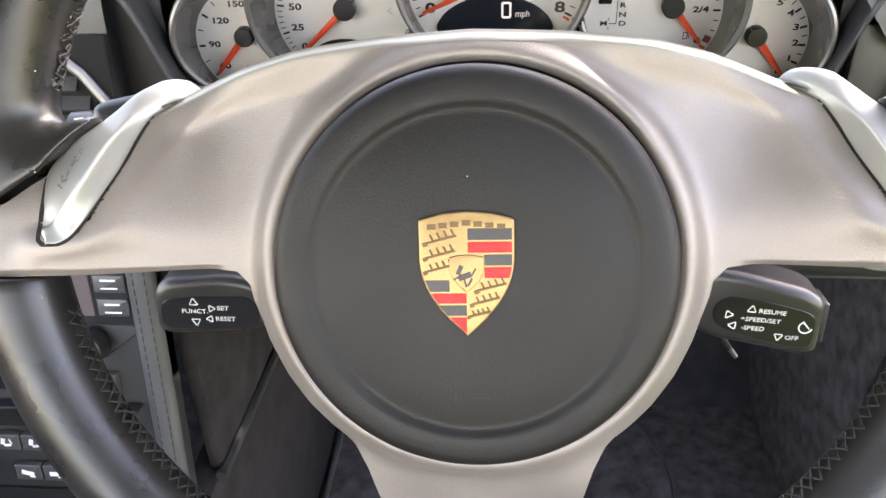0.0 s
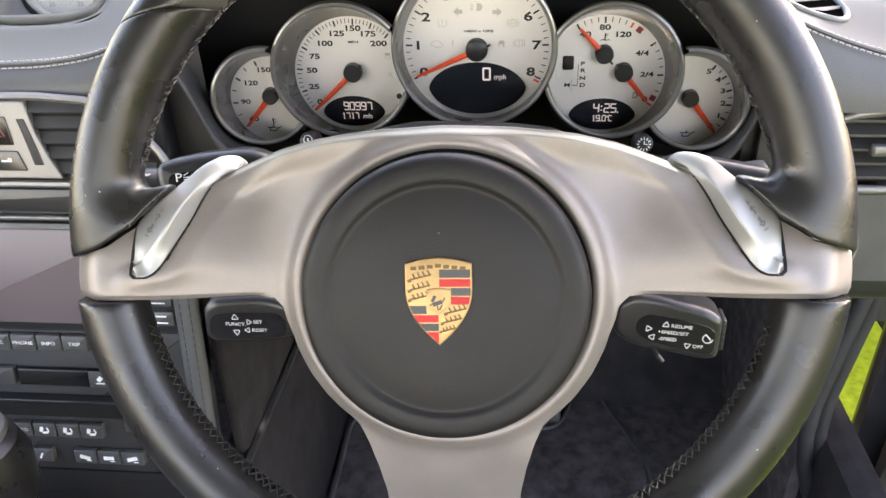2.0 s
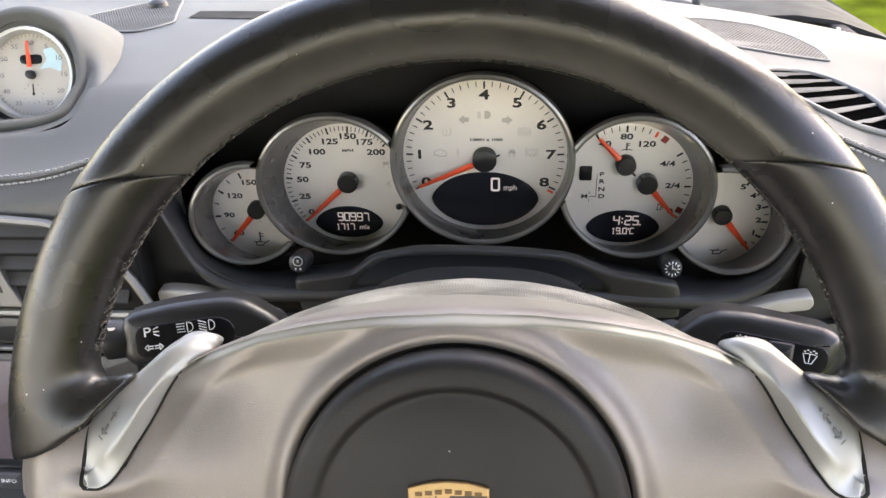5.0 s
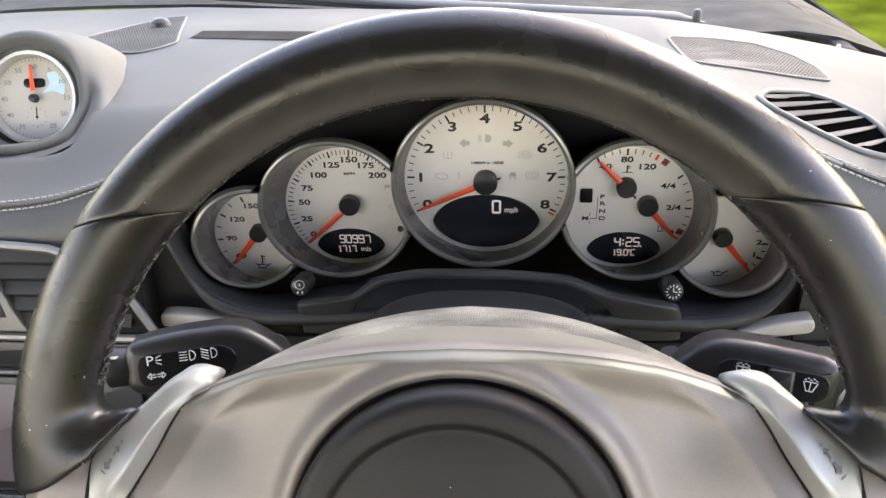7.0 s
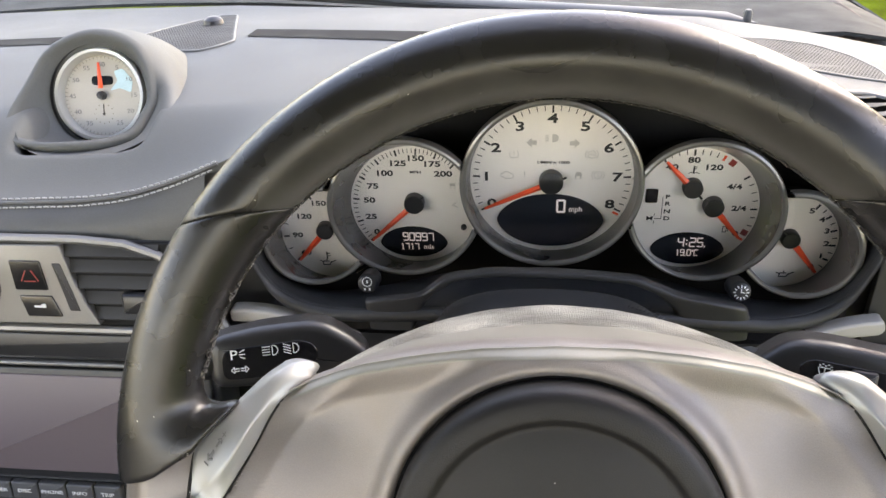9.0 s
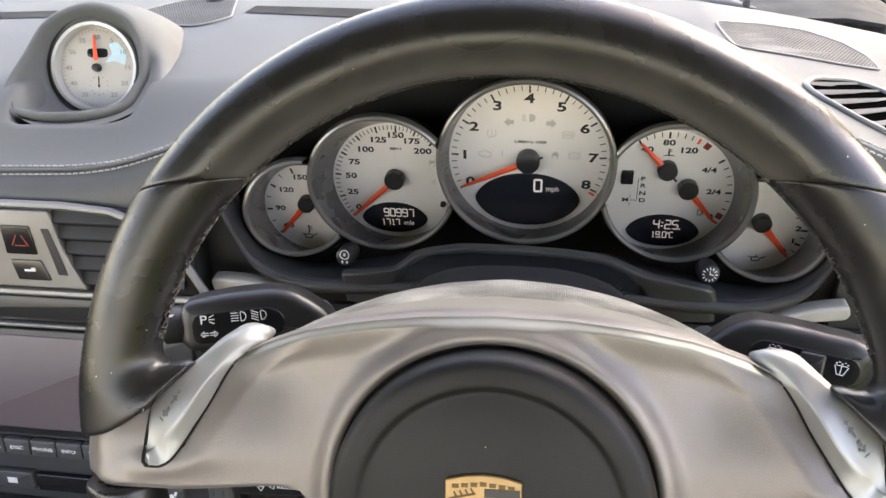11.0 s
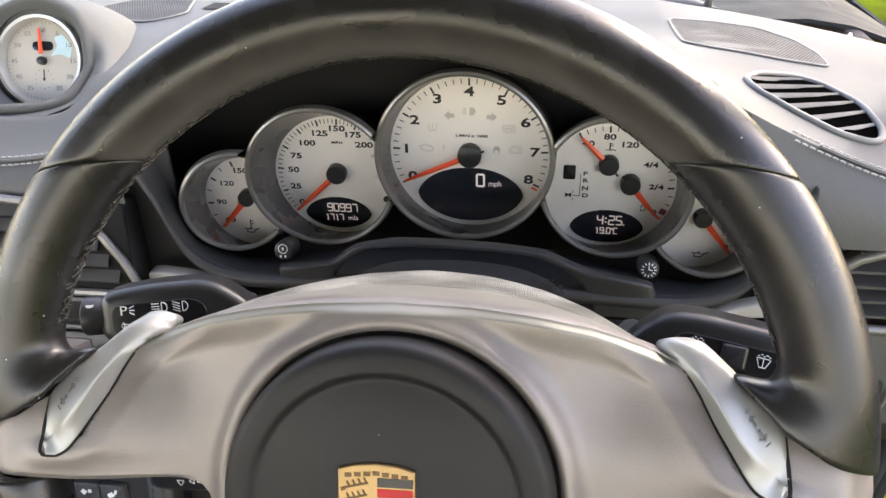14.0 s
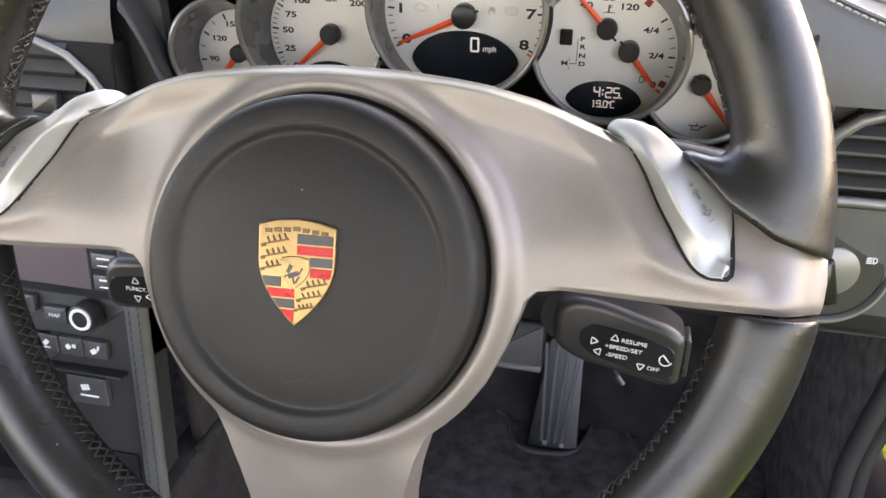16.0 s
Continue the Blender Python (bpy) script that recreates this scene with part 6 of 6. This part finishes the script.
for i in range(5):
    z = 0.5640 + 0.0103 * i
    x0 = table([0.572, 0.585, 0.5955, 0.6045, 0.6105], [0.2225, 0.2235, 0.2280, 0.2380, 0.2540], z)
    part("slat", rings([[(x, VY - 0.001, z - 0.0008), (x, VY - 0.001, z + 0.0010), (x, VY + 0.010, z + 0.0030), (x, VY + 0.010, z + 0.0010)] for x in (x0, 0.398)]), KEY_BLACK, side, "black slat")
part("thumb_tab", box(-0.016, 0.016, -0.0040, 0.0040, 0, 0.005, 0.002), TRIM_SILVER, side, "silver thumb tab", pose(0.2830, VY - 0.001, 0.5855, 90, 0, 0))
part("vent_cheek", block((0.196, 0.1935, 0.545), (0.2235, 0.200, 0.6225), 0.002), MATTE_BLACK, dash, "black panel beside the vent")
switch = thing("light_switch", "round rotary headlamp switch with black ring and silver disc", "light switch", pose(0.2430, 0.1860, 0.5100, 82, 0, 6))
part("surround", lathe([(0.0360, -0.012), (0.0362, -0.001), (0.0350, 0.0012), (0.0335, 0.0012), (0.0322, -0.001), (0.0318, -0.006)], 64), TRIM_SILVER, switch, "satin silver ring surround")
part("face", lathe([(0.0, 0.0005), (0.0290, 0.0005), (0.0306, -0.0010), (0.0320, -0.006)], 56), SATIN_BLACK, switch, "black printed ring")
part("disc", lathe([(0.0, 0.0030), (0.0140, 0.0028), (0.0155, 0.0018), (0.0158, 0.0)], 48), TRIM_SILVER, switch, "silver disc")
part("grip", box(-0.0045, 0.0045, -0.0150, 0.0150, 0.002, 0.012, 0.003), GLOSS_BLACK, switch, "black grip bar", pose(-0.004, -0.004, 0, 0, 0, 14))
part("symbols", bars(lamp_glyph(0.0210, 0.0080, 0, 0.6) + [(0.0115 + dx, 0.0185 + dy, 0.0024, 0.0006, a) for dx, dy, a in ((0, 0, 0), (-0.0022, 0.0008, 90), (0.0022, 0.0012, 30), (0.0022, -0.0012, -30))], 0.0003), WHITE, switch, "", pose(0, 0, 0.0008))


def knee_fn(s, t):
    x = 0.205 + 0.205 * s
    z = 0.5515 - 0.115 * t
    y = 0.192 + 0.02 * t - 0.006 * math.sin(t * math.pi)
    if t > 0.8:
        y += 0.06 * ((t - 0.8) / 0.2) ** 2
    return x, y, z
part("knee_panel", sheet(knee_fn, 20, 24, 0.004), GREY_PLASTIC, dash, "dark grey lower dash panel", angle=60)


def under_fn(s, t):
    x = -0.222 + 0.635 * s
    z = 0.552 - 0.115 * t
    return x, 0.192 + 0.012 * t + 0.11 * smooth((t - 0.75) / 0.25) ** 2, z
part("under_panel", sheet(under_fn, 40, 24, 0.004), SATIN_BLACK, dash, "dark lower dash panel under the gauges", angle=60)


# ---- footwell ----
floor = tagged(part("floor", block((-0.95, -1.3, -0.05), (0.43, 0.95, 0.0), 0.0), CARPET), "dark grey carpeted car floor", "floor", kind="structure")


def toe_fn(s, t):
    x = -0.21 + 0.64 * s
    return x, 0.56 + 0.26 * min(1, t * 1.3), 0.0 + 0.592 * t ** 1.2
tagged(part("wall_front", sheet(toe_fn, 10, 16, 0.01), FOOT_BLACK), "black carpeted front bulkhead of the footwell", "bulkhead", kind="structure")
mat = thing("floor_mat", "dark carpet floor mat with piped edge", "floor mat")
mo = rounded([(-0.196, 0.0), (0.20, 0.0), (0.215, 0.44), (0.181, 0.524), (0.163, 0.568), (0.140, 0.577), (0.121, 0.570), (0.113, 0.529), (0.096, 0.500), (0.042, 0.493), (0.017, 0.508), (0.005, 0.56), (-0.09, 0.565), (-0.196, 0.50)], 0.02, 4)
part("mat_top", slab(mo, 0.001, 0.010, 0.003), CARPET, mat)
mlo = [(x, y, 0.0100) for x, y in resample(mo, 0.012)]
part("piping", tube(mlo + mlo[:2], 0.0036, 6), GRILLE, mat, "grey piped edge")
throttle = thing("accelerator_pedal", "ribbed black floor-hinged accelerator pedal", "pedal", pose(0.072, 0.540, 0.075, 67, 0, -2))
part("pad", slab(rounded([(-0.033, -0.075), (0.033, -0.075), (0.027, 0.075), (-0.018, 0.075)], 0.006, 3), -0.008, 0.004, 0.002), SATIN_BLACK, throttle)
for i in range(4):
    part("rib", box(-0.0022, 0.0022, -0.066, 0.068, 0.003, 0.0060, 0.001), GREY_PLASTIC, throttle, "", pose(-0.018 + 0.0115 * i, 0, 0, 0, 0, 3 - 2.5 * i))
for x in (-0.010, 0.012):
    part("stud", lathe([(0, 0.0065), (0.003, 0.006), (0.0036, 0.003)], 12), TRIM_SILVER, throttle, "", pose(x, -0.068, 0))
brake = thing("brake_pedal", "wide brake pedal with worn bright edge", "pedal", pose(0.016, 0.450, 0.218, 62, 0, 0))
part("pad", box(-0.045, 0.040, -0.028, 0.028, -0.008, 0.006, 0.006), RUBBER, brake)
part("edge", box(-0.044, 0.039, -0.029, -0.020, -0.004, 0.0068, 0.003), GREY_PLASTIC, brake, "worn grey edge")
part("arm", tube([(0.0, 0.005, -0.006), (0.004, 0.12, -0.05), (0.006, 0.30, -0.06)], 0.009, 8), SATIN_BLACK, brake)

# ---- shell of the car ----
tagged(part("wall_bulkhead", block((-1.0, 0.86, -0.05), (0.40, 0.90, 0.50), 0.0), CLOTH), "dark front bulkhead", "bulkhead", kind="structure")
# Unseen walls; their heights are set to shape light from left and behind.
tagged(part("wall_left", joined([block((-0.99, -1.3, 0.0), (-0.95, 0.95, 0.56), 0.01)]), DARK_LEATHER), "dark leather trimmed closed passenger door", "door panel", kind="structure")
tagged(part("wall_rear", block((-0.95, -1.34, 0.0), (-0.30, -1.30, 0.60), 0.01), CLOTH), "unseen dark wall closing the cabin behind, cut to shape the light", "bulkhead", kind="structure")
tagged(part("wall_rear_right", block((-0.30, -1.34, 0.0), (0.43, -1.30, 0.54), 0.01), REAR_BOUNCE), "unseen grey wall behind the driver, added to shape the light", "bulkhead", kind="structure")


def roof_fn(s, t):
    x = -0.93 + 1.32 * s
    y = (0.08 - 0.05 * ((x + 0.28) / 0.5) ** 2) * (1 - t) - 0.97 * t
    return x, y, 1.045 + 0.03 * math.sin(t * math.pi) - 0.05 * ((x + 0.27) / 0.66) ** 4 - 0.08 * t ** 3
tagged(part("ceiling", sheet(roof_fn, 24, 24, 0.02), HEADLINER), "unseen roof lining, set pale to bounce light into the cabin", "ceiling", kind="structure")
for name, x, k in (("pillar_left", -0.955, -1), ("pillar_right", 0.382, 1)):
    tagged(part(name, tube([(x + 0.015 * k, 0.52, 0.61), (x, 0.40, 0.73), (x - 0.03 * k, 0.235, 0.885), (x - 0.065 * k, 0.06, 1.03)], 0.026, 10), CLOTH), "dark trimmed windscreen pillar", "pillar", kind="structure")
tagged(part("sill", block((0.362, -1.0, -0.08), (0.395, 0.18, 0.130), 0.015), PAINT), "dark painted door sill", "sill", kind="structure")


def jamb(s, t, off=0.0):
    a = 2 * math.pi * s
    z = 0.06 + 0.52 * t
    x = table([0.06, 0.119, 0.169, 0.217, 0.254, 0.282, 0.58], [0.395, 0.360, 0.345, 0.338, 0.337, 0.340, 0.375], z)
    return x + off + 0.008 * math.cos(a), 0.300 + 0.009 * math.sin(a) + 0.5 * off, z
tagged(part("wall_kick", block((0.338, 0.312, 0.0), (0.356, 0.95, 0.63), 0.006), CARPET), "dark kick panel beside the footwell", "kick panel", kind="structure")
tagged(part("pillar_hinge", block((0.357, 0.312, 0.345), (0.405, 0.42, 0.63), 0.012), MATTE_BLACK), "black lower windscreen pillar at the door hinge", "pillar", kind="structure")
tagged(part("sill_front", block((0.352, 0.19, -0.05), (0.398, 0.40, 0.212), 0.02), FOOT_BLACK), "dark trimmed front end of the door sill", "sill", kind="structure")
seal = thing("door_seal", "black ribbed rubber door seal along the opening", "seal")
for off in (-0.002, 0.013):
    part("bead", sheet(lambda s, t, off=off: jamb(s, t, off), 14, 30), RUBBER, seal, "black rubber bead")

def screen_fn(s, t):
    x = -0.93 + 1.34 * s
    y = table(GLASS_X, GLASS_Y, x)
    return x, y + 0.004 - (y - 0.075 + 0.05 * ((x + 0.28) / 0.5) ** 2) * t, dash_z(x, y) - 0.002 + (1.052 - dash_z(x, y)) * t


windscreen = tagged(part("window_1", sheet(screen_fn, 40, 12), GLASS), "clear laminated windscreen", "windscreen", kind="structure")
windscreen.visible_shadow = False

# cowl, wiper and bonnet outside
tagged(part("scuttle", sheet(lambda s, t: (-1.0 + 1.45 * s, table(GLASS_X, GLASS_Y, -1.0 + 1.45 * s) - 0.004 + 0.13 * t, dash_z(-1.0 + 1.45 * s, 0.6) - 0.010 - 0.012 * math.sin(t * 3.1) - 0.02 * t), 60, 8, 0.004), BLACK_PLASTIC), "black plastic scuttle below the windscreen", "scuttle", kind="structure")
wiper = thing("windscreen_wiper", "black wiper arm with grey pivot cap on the scuttle", "wiper")
part("arm", sheet(lambda s, t: (0.216 - 0.67 * s, 0.604 + 0.165 * s ** 0.85 + 0.014 * min(1.0, (s / 0.03) ** 0.5) * math.cos(2 * math.pi * t), 0.648 + 0.010 * s + (0.008 - 0.003 * s) * min(1.0, (s / 0.03) ** 0.5) * math.sin(2 * math.pi * t)), 24, 12), GREY_PLASTIC, wiper, "dark grey wiper arm")
part("blade", tube([(0.14, 0.597, 0.652), (0.0, 0.628, 0.657), (-0.25, 0.690, 0.664), (-0.50, 0.735, 0.668)], 0.0035, 8), RUBBER, wiper, "black rubber blade")
part("pivot", lathe([(0, 0.008), (0.004, 0.0075), (0.006, 0.004), (0.006, -0.01)], 20), GREY_PLASTIC, wiper, "grey pivot nut", pose(0.205, 0.606, 0.656) @ Matrix.Scale(0.7, 4))
jet = thing("washer_jet", "small washer nozzle with bright tip on the scuttle", "washer jet", pose(0.323, 0.537, 0.640) @ Matrix.Scale(0.4, 4))
part("body", lathe([(0, 0.007), (0.003, 0.0065), (0.005, 0.002), (0.006, -0.005)], 16), CHROME, jet)


def bonnet_fn(s, t):
    x = -1.05 + 1.55 * s
    y = table(GLASS_X, GLASS_Y, x) + 0.110
    y += (1.985 - y) * t
    c = (x + 0.275) / 0.735
    return x, y, 0.640 - 0.010 * t - 0.10 * t ** 2 - 0.075 * abs(c) ** 3.5 + 0.035 * math.exp(-((abs(c) - 0.86) / 0.16) ** 2) * (1 - 0.3 * t)
car = thing("car_exterior", "dark grey painted car front beyond the windscreen", "car")
part("front_lid", sheet(bonnet_fn, 40, 24, 0.004), PAINT, car, "dark grey painted front lid")
part("flank", sheet(lambda s, t: (0.50 + 0.14 * math.sin(t * math.pi * 0.5), 0.75 + 1.25 * s, 0.552 - 0.55 * t), 12, 12, 0.004), PAINT, car, "dark painted wing")

# the open driver's door, hinged at the pillar
door = thing("driver_door", "open driver's door with black inner edge", "car door", pose(0.428, 0.385, 0.0, 0, 0, 66))
part("shell", block((-0.02, -0.95, -0.02), (0.05, 0.0, 0.60), 0.02), JAMB, door, "dark painted door shell")
part("trim", block((-0.06, -0.90, 0.02), (-0.018, -0.03, 0.58), 0.02), DARK_LEATHER, door, "dark leather door trim")
part("check_strap", tube([(-0.05, 0.0, 0.125), (-0.065, 0.012, 0.122)], 0.008, 10), CHROME, door, "bright door catch")
part("cable", tube([(-0.05, 0.004, 0.115), (-0.062, 0.010, 0.08), (-0.064, 0.0, 0.03), (-0.05, -0.01, -0.03)], 0.0028, 6), WHITE, door, "pale looped cable")

# ground
tagged(part("ground", sheet(lambda s, t: (-300 + 600 * s, -300 + 600 * t, -0.30), 2, 2), GRASS), "sunlit green lawn round the car", "lawn", kind="structure")
